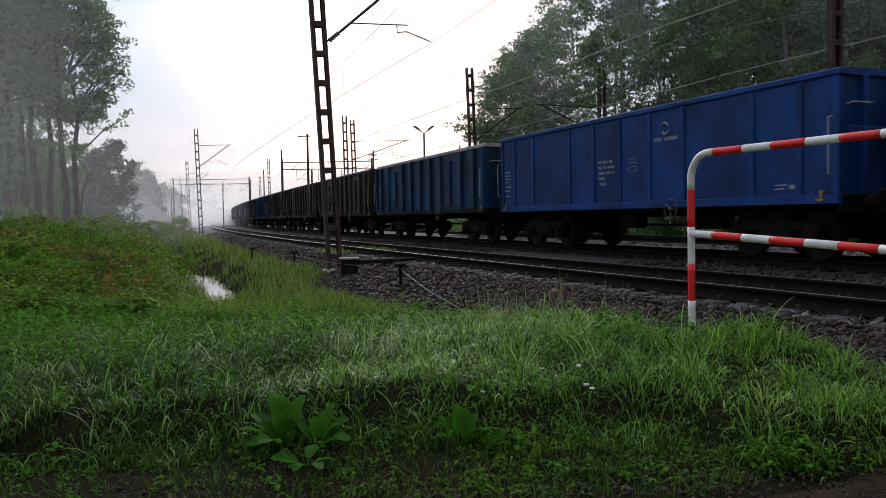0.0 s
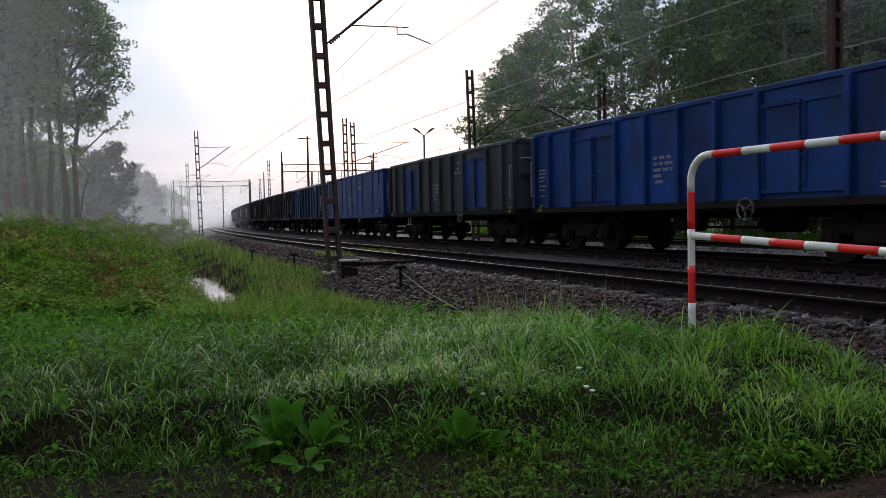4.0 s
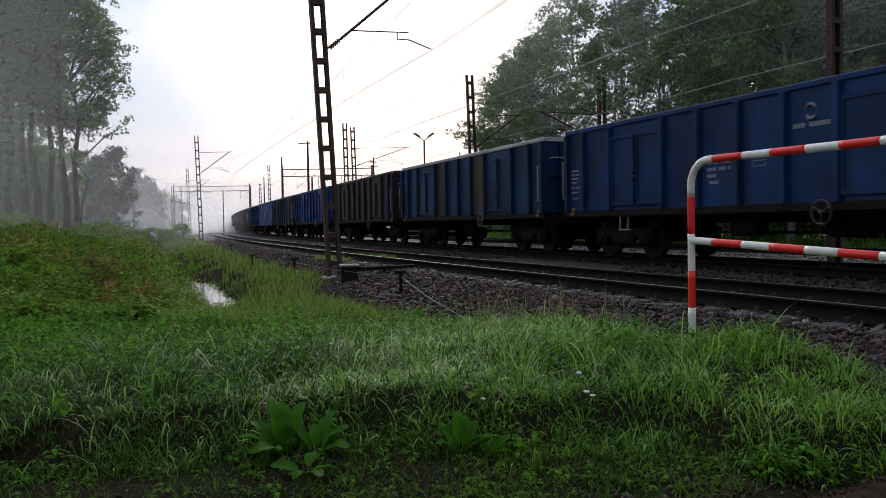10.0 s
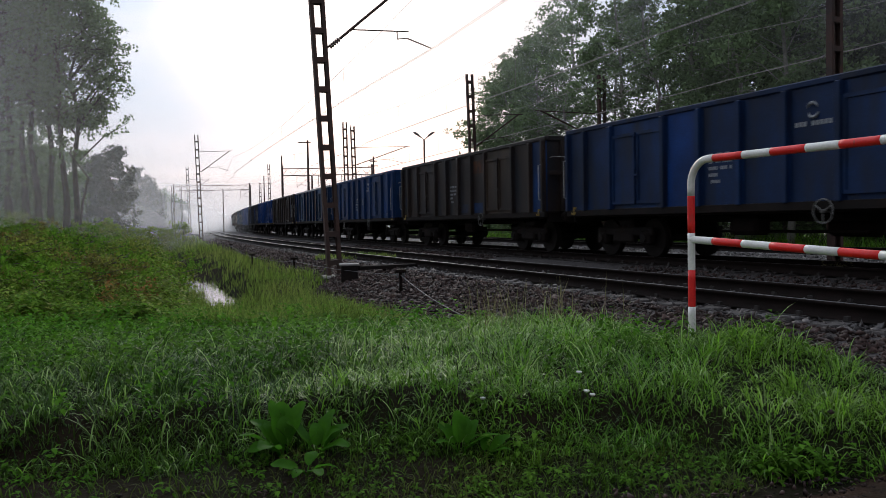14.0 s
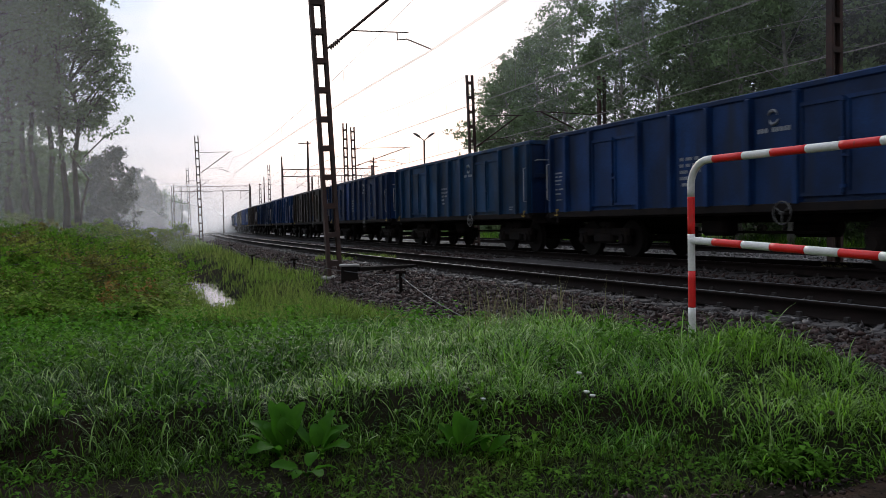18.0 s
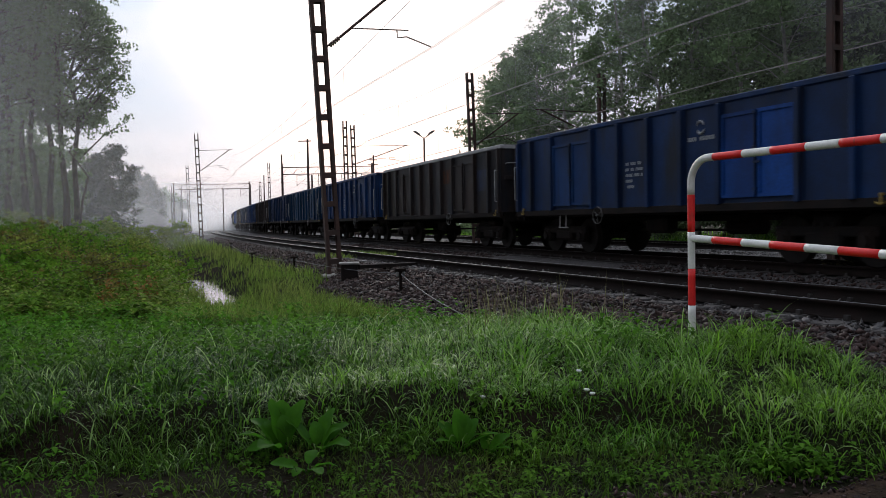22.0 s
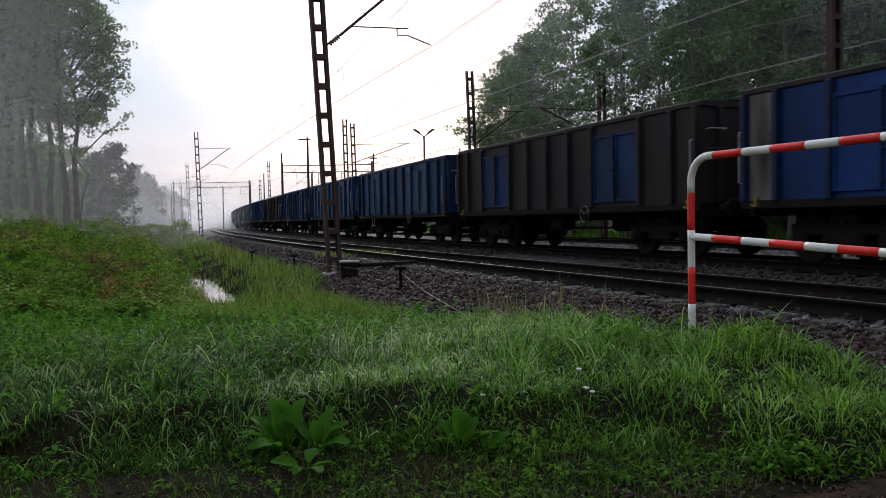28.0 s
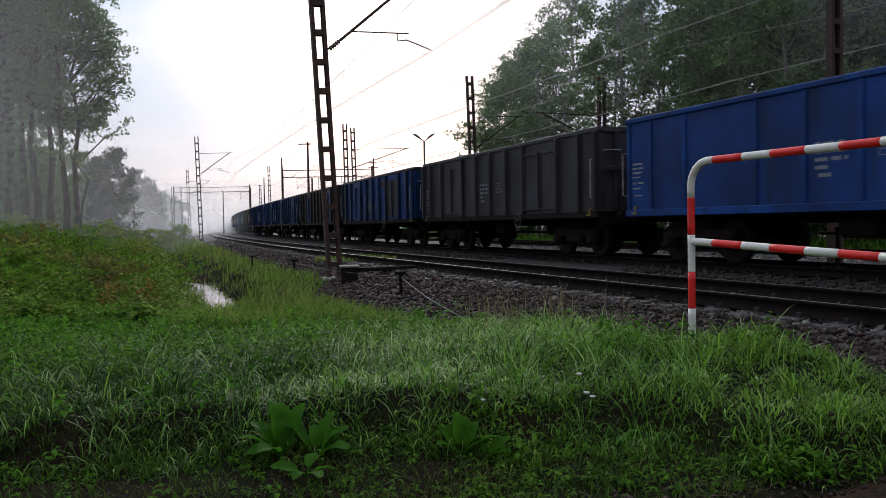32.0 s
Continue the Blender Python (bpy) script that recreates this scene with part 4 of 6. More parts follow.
def woods():
    r = random.Random(5)
    k = 0
    # behind the train
    for row, (o, lo, hi, gap, hmin, hmax, n, size) in enumerate(((16.5, 12, 53, 2.9, 13, 17, 13000, 0.135), (22, 4, 56, 4.6, 16, 20, 9000, 0.15), (29, -6, 50, 6.0, 19, 24, 7000, 0.18))):
        s = lo
        while s < hi:
            x, y, _ = (float(v) for v in along(s + r.uniform(-1, 1), o + r.uniform(-1.5, 1.5)))
            px, high, wide = in_outline(x, y, r.uniform(hmin, hmax), r.uniform(2.3, 3.2))
            s += gap * r.uniform(0.8, 1.2)
            open_wood = 930 < px < 1190
            if wide < 0.9 or (row == 2 and open_wood and r.random() < 0.5) or (row == 1 and open_wood and r.random() < 0.15):
                continue
            tree("leafy birch in a dark hazy wood", x, y, high, wide, 100 + k, int(n * (0.8 if open_wood else 1.15) * (0.45 + 0.55 * min(1, wide / 2.4))), size, 0.1, 80, trunk=0.14, group="wood behind the train", bark=M_BIRCH if row == 0 else None)
            k += 1
    for i, (s, o, h) in enumerate(((5, 19, 17), (9, 20, 18), (13.5, 19, 16), (2, 22, 19), (17, 21, 17))):
        x, y, _ = along(s, o)
        tree("dark dense spruce at the edge of the wood", float(x), float(y), h, 2.8, 250 + i, 11000, 0.22, 0.04, 90, trunk=0.16, mat=M_NEEDLE, shape=0.6, group="spruces behind the train")
    for i, (px, d, h) in enumerate(((1300, 47, 22), (1345, 49, 25), (1392, 44, 24), (1440, 47, 25), (1490, 42, 24), (1545, 41, 24), (1600, 39, 24))):
        x, y = (px - 784) / LENS * d, d
        tree("tall dense spruce in a dark wood", x, y, h, 3.8, 270 + i, 13000, 0.24, 0.03, 120, trunk=0.18, mat=M_NEEDLE, shape=0.7, group="spruces behind the train")
    for i in range(30):
        x, y, _ = along(-8 + 3.3 * i + r.uniform(-1, 1), 16.5 + r.uniform(-0.8, 4))
        tree("leafy understory bush at the edge of the wood", float(x), float(y), r.uniform(3.2, 5.0) if i < 14 else r.uniform(1.4, 2.0), 2.0 if i < 14 else 1.3, 290 + i, 2600, 0.14, 0.02, 34, trunk=0.06, name="shrub", group="bushes behind the train")
    # on the bank at the camera's side
    for i, (px, y, h, w, bare, n) in enumerate(((22, 36, 15, 3.2, 0.45, 9000), (48, 38, 15.5, 3.0, 0.45, 9000), (70, 36.5, 15, 2.9, 0.45, 9000), (92, 39, 14.5, 2.7, 0.42, 8000), (118, 37, 14.5, 2.8, 0.42, 9000),
                                               (-10, 41, 17, 3.6, 0.3, 10000), (15, 47, 18, 4.2, 0.3, 10000), (-60, 34, 16, 4.0, 0.15, 11000), (-20, 33, 15, 3.0, 0.12, 11000))):
        tree("tall slender oak on a grassy bank", (px - 784) / LENS * y, y, h, w, 300 + i, int(n * 1.0), 0.118, bare, 100, trunk=0.17, group="trees on the bank")
    tree("tall oak with long boughs over the meadow", (140 - 784) / LENS * 38, 38, 13.5, 2.2, 309, 11000, 0.118, 0.45, 80, trunk=0.16, group="trees on the bank",
         limbs=((2.6, -0.4, 8.2), (2.3, 0.3, 8.7), (1.75, 0.2, 9.7), (1.9, -0.5, 7.9), (2.4, 0.2, 6.0), (1.3, 0.4, 7.1), (1.45, -0.2, 10.2), (0.9, 0.3, 11.0), (1.0, -0.3, 9.0), (1.5, 0.5, 8.8), (-0.9, 0.1, 6.2)))
    for i, (px, y, h) in enumerate(((-30, 50, 7), (10, 52, 7.5), (40, 50, 6.5), (75, 54, 7), (105, 52, 6), (130, 56, 6.5), (60, 46, 4.5), (20, 45, 4), (-15, 42, 5.5), (30, 43, 6), (66, 42, 5))):
        tree("bushy young tree under the oaks", (px - 784) / LENS * y, y, h, 2.3, 340 + i, 4200, 0.14, 0.03, 50, trunk=0.07, group="young trees on the bank")
    tree("thin leaning young tree beside the oaks", (138 - 784) / LENS * 36, 36, 7.2, 1.0, 371, 500, 0.14, 0.6, 14, (0.03, 0), 0.07)
    for i, (px, y, h, w) in enumerate(((196, 55, 6.9, 2.1), (172, 56.5, 6.0, 1.8), (238, 106, 9.2, 3.2), (262, 108, 8.0, 2.6))):
        x = (px - 784) / LENS * y
        tree("misty dark conifer with spreading boughs", x, y, h, w, 400 + i, 8000, 0.15 if y < 70 else 0.22, 0.05, 70, trunk=0.16, mat=M_NEEDLE, shape=0.6)
    for i, (px, d, h) in enumerate(((30, 26, 1.0), (75, 24, 0.9), (215, 30, 1.1), (240, 27, 0.9), (10, 30, 1.4), (150, 33, 1.2), (190, 36, 1.3), (250, 48, 1.7), (275, 52, 1.9), (300, 56, 1.8), (322, 60, 2.2), (205, 46, 1.6), (160, 40, 1.5), (120, 38, 1.6))):
        tree("low misty shrub beside the ditch", (px - 784) / LENS * d, d, h * 0.9, 1.1, 440 + i, 3600, 0.06, 0.03, 34, trunk=0.03, mat=M_SHRUB, name="shrub", group="shrubs on the bank")
    for i, (px, d, h) in enumerate(((15, 16, 0.8), (62, 15, 0.7), (112, 17, 0.9), (152, 16, 0.75), (202, 18, 0.8), (236, 17, 0.65), (262, 19.5, 0.75), (40, 19.5, 1.0), (95, 21, 1.0), (172, 21, 1.0), (216, 23, 0.95),
                                    (125, 13.5, 0.55), (22, 12.5, 0.6), (284, 23, 0.9), (-20, 15, 0.9), (70, 25, 1.2), (140, 26, 1.2), (5, 23, 1.2))):
        tree("low leafy bush on the grassy bank", (px - 784) / LENS * d, d, h, 0.75 + 0.02 * d, 470 + i, 2000, 0.055, 0.02, 36, trunk=0.02, mat=(M_BUSH, M_BUSH, M_SHRUB, M_BROWN)[i % 4], name="shrub", group="bushes on the near bank")
    for i in range(22):
        x, y = -112 + i * 3.4 + r.uniform(-2, 2), 172 + r.uniform(-4, 25)
        if x / y > -0.33:
            continue
        tree("far tree pale in the mist", x, y, r.uniform(7.5, 11), r.uniform(3.0, 4.6), 500 + i, 2600, 0.5, 0.05, 36, group="far misty wood")
    for i in range(26):
        x, y = -38 + i * 4.4 + r.uniform(-2, 2), 250 + r.uniform(-8, 45)
        tree("far tree nearly lost in the mist", x, y, r.uniform(6, 9), r.uniform(3.5, 5), 560 + i, 1500, 0.8, 0.03, 26, group="far misty wood")


woods()


# ---- overhead line ----
def mast(x, y, z0, height, heading, lean=0.0, width=0.38, pitch=0.74, label="", arm=None, detail=True):
    """Two rusty channels joined by battens; arm: (insulator z, tip reach, tip z) of a cantilever towards +x of the mast."""
    m = tagged(new("catenary_mast"), label or "rust-brown battened steel catenary mast", "mast", group="catenary masts")
    m.matrix_basis = pose(x, y, z0, 0, lean, heading)
    for sx in (-1, 1):
        xx = sx * (width / 2 - 0.045)
        bm2 = bmesh.new()
        box(bm2, xx - 0.045, xx + 0.045, -0.09, -0.075, 0, height)
        box(bm2, xx - 0.045, xx + 0.045, 0.075, 0.09, 0, height)
        box(bm2, xx + sx * 0.03, xx + sx * 0.045, -0.075, 0.075, 0, height)
        part("channel", bm2, M_MAST, m)
    bat = kit(f"batten_{width}", lambda b: box(b, -width / 2 + 0.01, width / 2 - 0.01, -0.10, 0.10, -0.07, 0.07))
    for z in np.arange(0.35, height, pitch):
        put("batten", bat, M_MAST, m, pose(0, 0, float(z)))
    bm = bmesh.new()
    box(bm, -0.3, 0.3, -0.3, 0.3, -0.5, 0.03, 0.03)
    part("footing", bm, M_CONC, m, "concrete footing")
    if arm:
        iz, reach, tz = arm
        bm = bmesh.new()
        a = Vector((width / 2, 0, iz))
        tip = Vector((reach, 0, tz))
        tube(bm, [a + (tip - a) * 0.12, tip], 0.035, 8)
        part("cantilever_tube", bm, M_MAST, m)
        bm = bmesh.new()
        for k in range(5):
            c = a + (tip - a).normalized() * (0.12 + 0.07 * k)
            disc(bm, c, tip - a, 0.06, 0.03, 10)
        tube(bm, [a - Vector((0.05, 0, 0)), a + (tip - a) * 0.14], 0.022, 6)
        part("insulator", bm, M_INSUL, m, "brown ribbed porcelain insulator")
        bm = bmesh.new()
        tube(bm, [(width / 2, 0, tz - 0.05), (reach + 0.25, 0, tz)], 0.022, 6)
        part("top_tie", bm, M_MAST, m)
        bm = bmesh.new()
        zc = iz + 0.5
        tube(bm, [a + (tip - a) * 0.22, (reach * 0.76, 0, zc)], 0.016, 6)
        tube(bm, [(reach * 0.66, 0, zc), (reach * 0.66, 0, zc - 0.2), (reach * 0.74, 0, zc - 0.17), (reach * 0.95, 0, zc - 0.42)], 0.018, 6)
        part("registration_arm", bm, M_MAST, m)
    return m


def spot(px, depth):
    """The place at that depth from the camera, px counted across a picture 1568 wide at the horizon."""
    return (px - 784) / LENS * depth, depth


def heading_at(x, y):
    s, _ = beside(x, y)
    return math.degrees(float(np.interp(s[0], arc, turn)))


ARM_1 = (5.81, 3.2, 8.16)
# (across, depth, foot z, height, arm side, lean)
for px, depth, h, flip, lean, arm in ((591.3, 21, 10.0, 1, -2.6, ARM_1), (357, 75, 9.85, 1, -1.3, (6.4, 2.9, 8.35)), (337.5, 113, 9.6, 1, -1.2, (6.0, 2.9, 7.9)), (324, 157, 9.6, 1, -1.0, (6.0, 2.9, 7.9)),
                                      (843.5, 42, 8.9, 1, -1.6, (5.2, 2.7, 6.85)), (617, 67.5, 9.8, 1, -0.7, None), (632, 70, 9.6, 1, -1.2, (6.3, 4.8, 7.85)), (1068, 38.2, 8.0, -1, 0.0, (5.0, 3.2, 6.25)),
                                      (1478, 21, 10.5, -1, 0.0, None), (480, 125, 10.7, 1, -0.5, None), (463, 140, 8.6, -1, 0.0, None)):
    x, y = spot(px, depth)
    z = surface_z(x, y)
    mast(x, y, z, h, heading_at(x, y) - 90 * flip, lean * flip, arm=arm)


def pole(px, depth, top, radius, label, arms=(), kind_of="line_pole", category="pole"):
    """A plain pole with cross arms: (z, reach to the left, reach to the right)."""
    x, y = spot(px, depth)
    z = surface_z(x, y)
    p = tagged(new(kind_of), label, category)
    p.matrix_basis = pose(x, y, z)
    bm = bmesh.new()
    tube(bm, [(0, 0, 0), (0, 0, (top - z) * 0.5), (0, 0, top - z)], [radius * 1.3, radius * 1.1, radius * 0.8], 8)
    part("shaft", bm, M_MAST, p)
    for az, lo, hi in arms:
        bm = bmesh.new()
        tube(bm, [(-lo, 0, az - z), (hi, 0, az - z)], radius * 0.5, 6)
        part("cross_arm", bm, M_MAST, p)
    return p


pole(548.5, 80, 9.2, 0.11, "dark slender line pole with one cross arm", ((9.0, 0.9, 0.3),))
pole(446, 150, 8.4, 0.10, "dark slender line pole far off")
pole(306, 150, 8.6, 0.10, "dark slender line pole far off in mist")
pole(502, 101, 9.5, 0.10, "dark slender line pole beside a gantry")
pole(470, 130, 8.8, 0.10, "dark slender line pole far off")
pole(664, 86, 8.0, 0.10, "dark slender line pole with two cross arms", ((7.0, 0.6, 0.5), (7.5, 0.4, 0.4)))
pole(397, 160, 8.2, 0.10, "dark slender line pole far off in mist")
pole(555, 105, 7.2, 0.13, "dark slender line pole behind a gantry")


def lamp_post(px, depth):
    x, y = spot(px, depth)
    z = surface_z(x, y)
    p = tagged(new("lamp_post"), "tall grey lamp post with two outspread lamps", "lamp post")
    p.matrix_basis = pose(x, y, z)
    bm = bmesh.new()
    tube(bm, [(0, 0, 0), (0, 0, 4), (0, 0, 8.1 - z)], [0.11, 0.09, 0.07], 10)
    part("shaft", bm, M_MAST, p)
    for k in (-1, 1):
        bm = bmesh.new()
        tube(bm, [(0, 0, 8.05 - z), (0.35 * k, 0, 8.3 - z)], 0.035, 6)
        part("bracket", bm, M_MAST, p)
        bm = bmesh.new()
        tube(bm, [(0.3 * k, 0, 8.27 - z), (0.45 * k, 0, 8.42 - z), (0.75 * k, 0, 8.62 - z), (0.92 * k, 0, 8.68 - z)], [0.05, 0.10, 0.10, 0.04], 8)
        part("lamp_head", bm, M_STEEL, p)


lamp_post(754, 70)


def gantry(px0, px1, depth, low, high, label):
    """Two posts with a latticed beam across the tracks."""
    (x0, y), (x1, _) = spot(px0, depth), spot(px1, depth)
    g = tagged(new("gantry"), label, "gantry", group="catenary gantries")
    z = surface_z(x0, y)
    g.matrix_basis = pose(x0, y, z)
    w = x1 - x0
    for x in (0, w):
        bm = bmesh.new()
        box(bm, x - 0.09, x + 0.09, -0.12, 0.12, 0, high - z + 0.4)
        part("post", bm, M_MAST, g)
    for zz in (low, high):
        bm = bmesh.new()
        box(bm, 0.092, w - 0.092, -0.05, 0.05, zz - z - 0.05, zz - z + 0.05)
        part("chord", bm, M_MAST, g)
    n = max(6, int(w / 0.62))
    lace = kit(f"lace_{round(w, 1)}", lambda b: tube(b, [(0, 0, 0), (w / n, 0, high - low)], 0.022, 4))
    for k in range(n):
        put("lacing_bar", lace, M_MAST, g, pose(w * k / n, 0.0, low - z) if k % 2 == 0 else Matrix.Translation((w * (k + 1) / n, 0, low - z)) @ Matrix.Diagonal((-1, 1, 1, 1)))
    for f in (0.16, 0.40, 0.66, 0.88):
        bm = bmesh.new()
        tube(bm, [(w * f, 0, low - z), (w * f, 0, low - z - 1.5)], 0.035, 5)
        part("hanger", bm, M_MAST, g)
        bm = bmesh.new()
        tube(bm, [(w * f, 0, low - z - 0.2), (w * f + 1.7, 0, low - z - 0.05)], 0.025, 5)
        tube(bm, [(w * f, 0, low - z - 1.4), (w * f + 1.6, 0, low - z - 0.2)], 0.025, 5)
        tube(bm, [(w * f + 0.5, 0, low - z - 1.1), (w * f + 1.7, 0, low - z - 1.45)], 0.02, 5)
        part("cantilever", bm, M_MAST, g)


gantry(503, 661, 101, 7.05, 7.9, "rust-brown lattice gantry across the far tracks")
gantry(310, 444, 148, 7.5, 8.35, "rust-brown lattice gantry lost in mist")


def wires():
    def run(name, label, pts, rad):
        bm = bmesh.new()
        tube(bm, pts, rad, 5, False)
        tagged(part(name, bm, M_WIRE), label, "overhead wire", group="overhead wires")
    for off, starts in ((0.0, (-42, 13, 69.5, 109, 153, 200)), (GAP, (-30, 14, 40, 66, 104, 150, 200)), (GAP + 6.4, (-20, 18, 40, 66, 104, 150))):
        contact, carrier = [], []
        for a, c in zip(starts, starts[1:]):
            for k in range(12):
                f = k / 12
                s = a + (c - a) * f
                sway = 0.25 * math.cos(math.pi * f)
                x, y, _ = along(s, off + sway * 0.5)
                contact.append((float(x), float(y), 5.5))
                carrier.append((float(x), float(y), 7.25 - 1.1 * 4 * f * (1 - f) * min(1, (c - a) / 45)))
        for aside in (0.0, 0.07):
            run("contact_wire", "thin contact wire, one of a pair above the track", [(x + aside, y, z) for x, y, z in contact], 0.0075)
        run("carrier_wire", "thin sagging carrier wire above the track", carrier, 0.0075)
        for k in range(2, len(contact), 3):
            if math.hypot(contact[k][0], contact[k][1]) < 80 and contact[k][1] > 8:
                run("dropper", "thin vertical dropper wire", [contact[k], carrier[k]], 0.005)


wires()


# ---- the signal wire line beside the track ----
def wire_post(x, y, top, broad, label):
    z = surface_z(x, y)
    p = tagged(new("wire_post"), label, "post", group="posts of the signal wire")
    p.matrix_basis = pose(x, y, z, 0, 0, heading_at(x, y))
    bm = bmesh.new()
    box(bm, -0.025, 0.025, -0.025, 0.025, -0.1, top)
    part("stake", bm, M_RAILSIDE, p)
    bm = bmesh.new()
    box(bm, -0.05, 0.05, -broad, broad, top - 0.06, top, 0.01)
    part("cross_piece", bm, M_RAILSIDE, p)
    for k in (-1, 1):
        bm = bmesh.new()
        disc(bm, (0, k * broad * 0.6, top - 0.10), (0, 1, 0), 0.05, 0.02, 12)
        part("pulley", bm, M_STEEL, p)


POSTS = [(708, 15.0, 0.42), (520, 23.0, 0.50), (446, 27.8, 0.42), (409, 44, 0.40)]
tops = []
for px, d, h in POSTS:
    x, y = spot(px, d)
    wire_post(x, y, h, 0.10, "short dark steel post with wire pulleys")
    tops.append((x, y, surface_z(x, y) + h - 0.1))
end = (*spot(830, 10.6), -0.35)
bm = bmesh.new()
chain = [end, *tops]
line = []
for p, q in zip(chain, chain[1:]):
    for k in range(6):
        f = k / 6
        line.append(Vector(p).lerp(Vector(q), f) - Vector((0, 0, 0.06 * 4 * f * (1 - f))))
tube(bm, line + [Vector(chain[-1])], 0.006, 5)
tagged(part("signal_wire", bm, M_STEEL), "slack pale signal wire on short posts", "wire")


def cable_box():
    x, y = spot(617.5, 18.6)
    c = tagged(new("cable_box"), "black trackside box with a pale concrete lid", "cable box")
    z = surface_z(x, y)
    c.matrix_basis = pose(x, y, z, 0, 0, 8)
    bm = bmesh.new()
    box(bm, -0.19, 0.19, -0.22, 0.22, -0.06, 0.36, 0.02)
    part("body", bm, M_BLACK, c)
    bm = bmesh.new()
    box(bm, -0.225, 0.225, -0.26, 0.26, 0.36, 0.405, 0.012)
    part("lid", bm, M_CONC, c, "pale concrete lid")
    g = tagged(new("cable_duct"), "dark steel duct that runs from the box to the track", "duct")
    bm = bmesh.new()
    p0, p1 = Vector((x + 0.2, y, z + 0.25)), Vector((*spot(776, 21.2), -0.215))
    n = (p1 - p0).normalized()
    w = n.cross(Vector((0, 0, 1))).normalized() * 0.06
    up = Vector((0, 0, 0.085))
    ring = lambda p: [bm.verts.new(p + v) for v in (-w, w, w + up, w * 0.4 + up * 1.15, -w * 0.4 + up * 1.15, -w + up)]
    rings = [ring(p0.lerp(p1, k / 4)) for k in range(5)]
    for a, c2 in zip(rings, rings[1:]):
        for k in range(6):
            bm.faces.new((a[k], a[(k + 1) % 6], c2[(k + 1) % 6], c2[k]))
    bm.faces.new(rings[0])
    bm.faces.new(rings[-1])
    part("cover", bm, M_BLACK, g)
    bm = bmesh.new()
    for f in (0.3, 0.85):
        q = p0.lerp(p1, f)
        box(bm, q.x - 0.04, q.x + 0.04, q.y - 0.05, q.y + 0.05, -0.45, q.z)
    part("support", bm, M_RAILSIDE, g)


cable_box()


# ---- the red and white barrier ----
def barrier():
    b = tagged(new("barrier"), "red and white striped tubular steel pedestrian barrier", "barrier")
    post, far = Vector((1.65, 5.4, 0.02)), Vector((2.72, 3.135, 0.02))
    way = (far - post).normalized()
    length = (far - post).length
    level = Vector((way.x, way.y, 0.0)).normalized()
    way = Vector((way.x, way.y, -0.048)).normalized()
    top, low, rad, bend = 1.30, 0.778, 0.0245, 0.16
    pts = [post]
    z = post.z
    for z in np.arange(0.1, top - bend, 0.06):
        pts.append(Vector((post.x, post.y, float(z))))
    for k in range(9):
        a = math.pi / 2 * k / 8
        c = post + level * bend
        pts.append(Vector((c.x, c.y, top - bend)) - level * bend * math.cos(a) + Vector((0, 0, bend * math.sin(a))))
    for d in np.arange(bend + 0.06, length, 0.06):
        pts.append(Vector((post.x, post.y, top)) + level * float(d))
    run = [0.0]
    for p, q in zip(pts, pts[1:]):
        run.append(run[-1] + (q - p).length)

    def striped(points, dist, edges, first_red):
        red = first_red
        for e0, e1 in zip(edges, edges[1:]):
            seg = [p for p, d in zip(points, dist) if e0 < d < e1]
            ends = []
            for e in (e0, e1):
                j = max(1, min(len(dist) - 1, int(np.searchsorted(dist, e))))
                f = (e - dist[j - 1]) / (dist[j] - dist[j - 1])
                ends.append(points[j - 1].lerp(points[j], min(1, f)))
            bm = bmesh.new()
            tube(bm, [ends[0], *seg, ends[1]], rad, 14)
            part("red_band" if red else "white_band", bm, M_RED if red else M_WHITE, b, "", True)
            red = not red
    striped(pts, run, STRIPES_UP(run), False)
    pts2 = [Vector((post.x, post.y, low)) + way * float(q) for q in np.arange(0.0, length, 0.06)]
    run2 = [0.06 * k for k in range(len(pts2))]
    striped(pts2, run2, STRIPES_LOW(run2), False)


def STRIPES_UP(run):
    e = [0.0, 0.311, 0.555, 0.80, 1.046]
    corner = 1.306 - 0.16 + 0.16 * math.pi / 2 - 0.02 - 0.16
    return e + [corner + d for d in (0.206, 0.453, 0.672, 0.92, 1.139, 1.38, 1.62, 1.86, 2.1, 2.34)] + [run[-1]]


def STRIPES_LOW(run):
    return [0.0, 0.206, 0.453, 0.672, 0.92, 1.139, 1.38, 1.62, 1.86, 2.1, 2.34, run[-1]]


barrier()


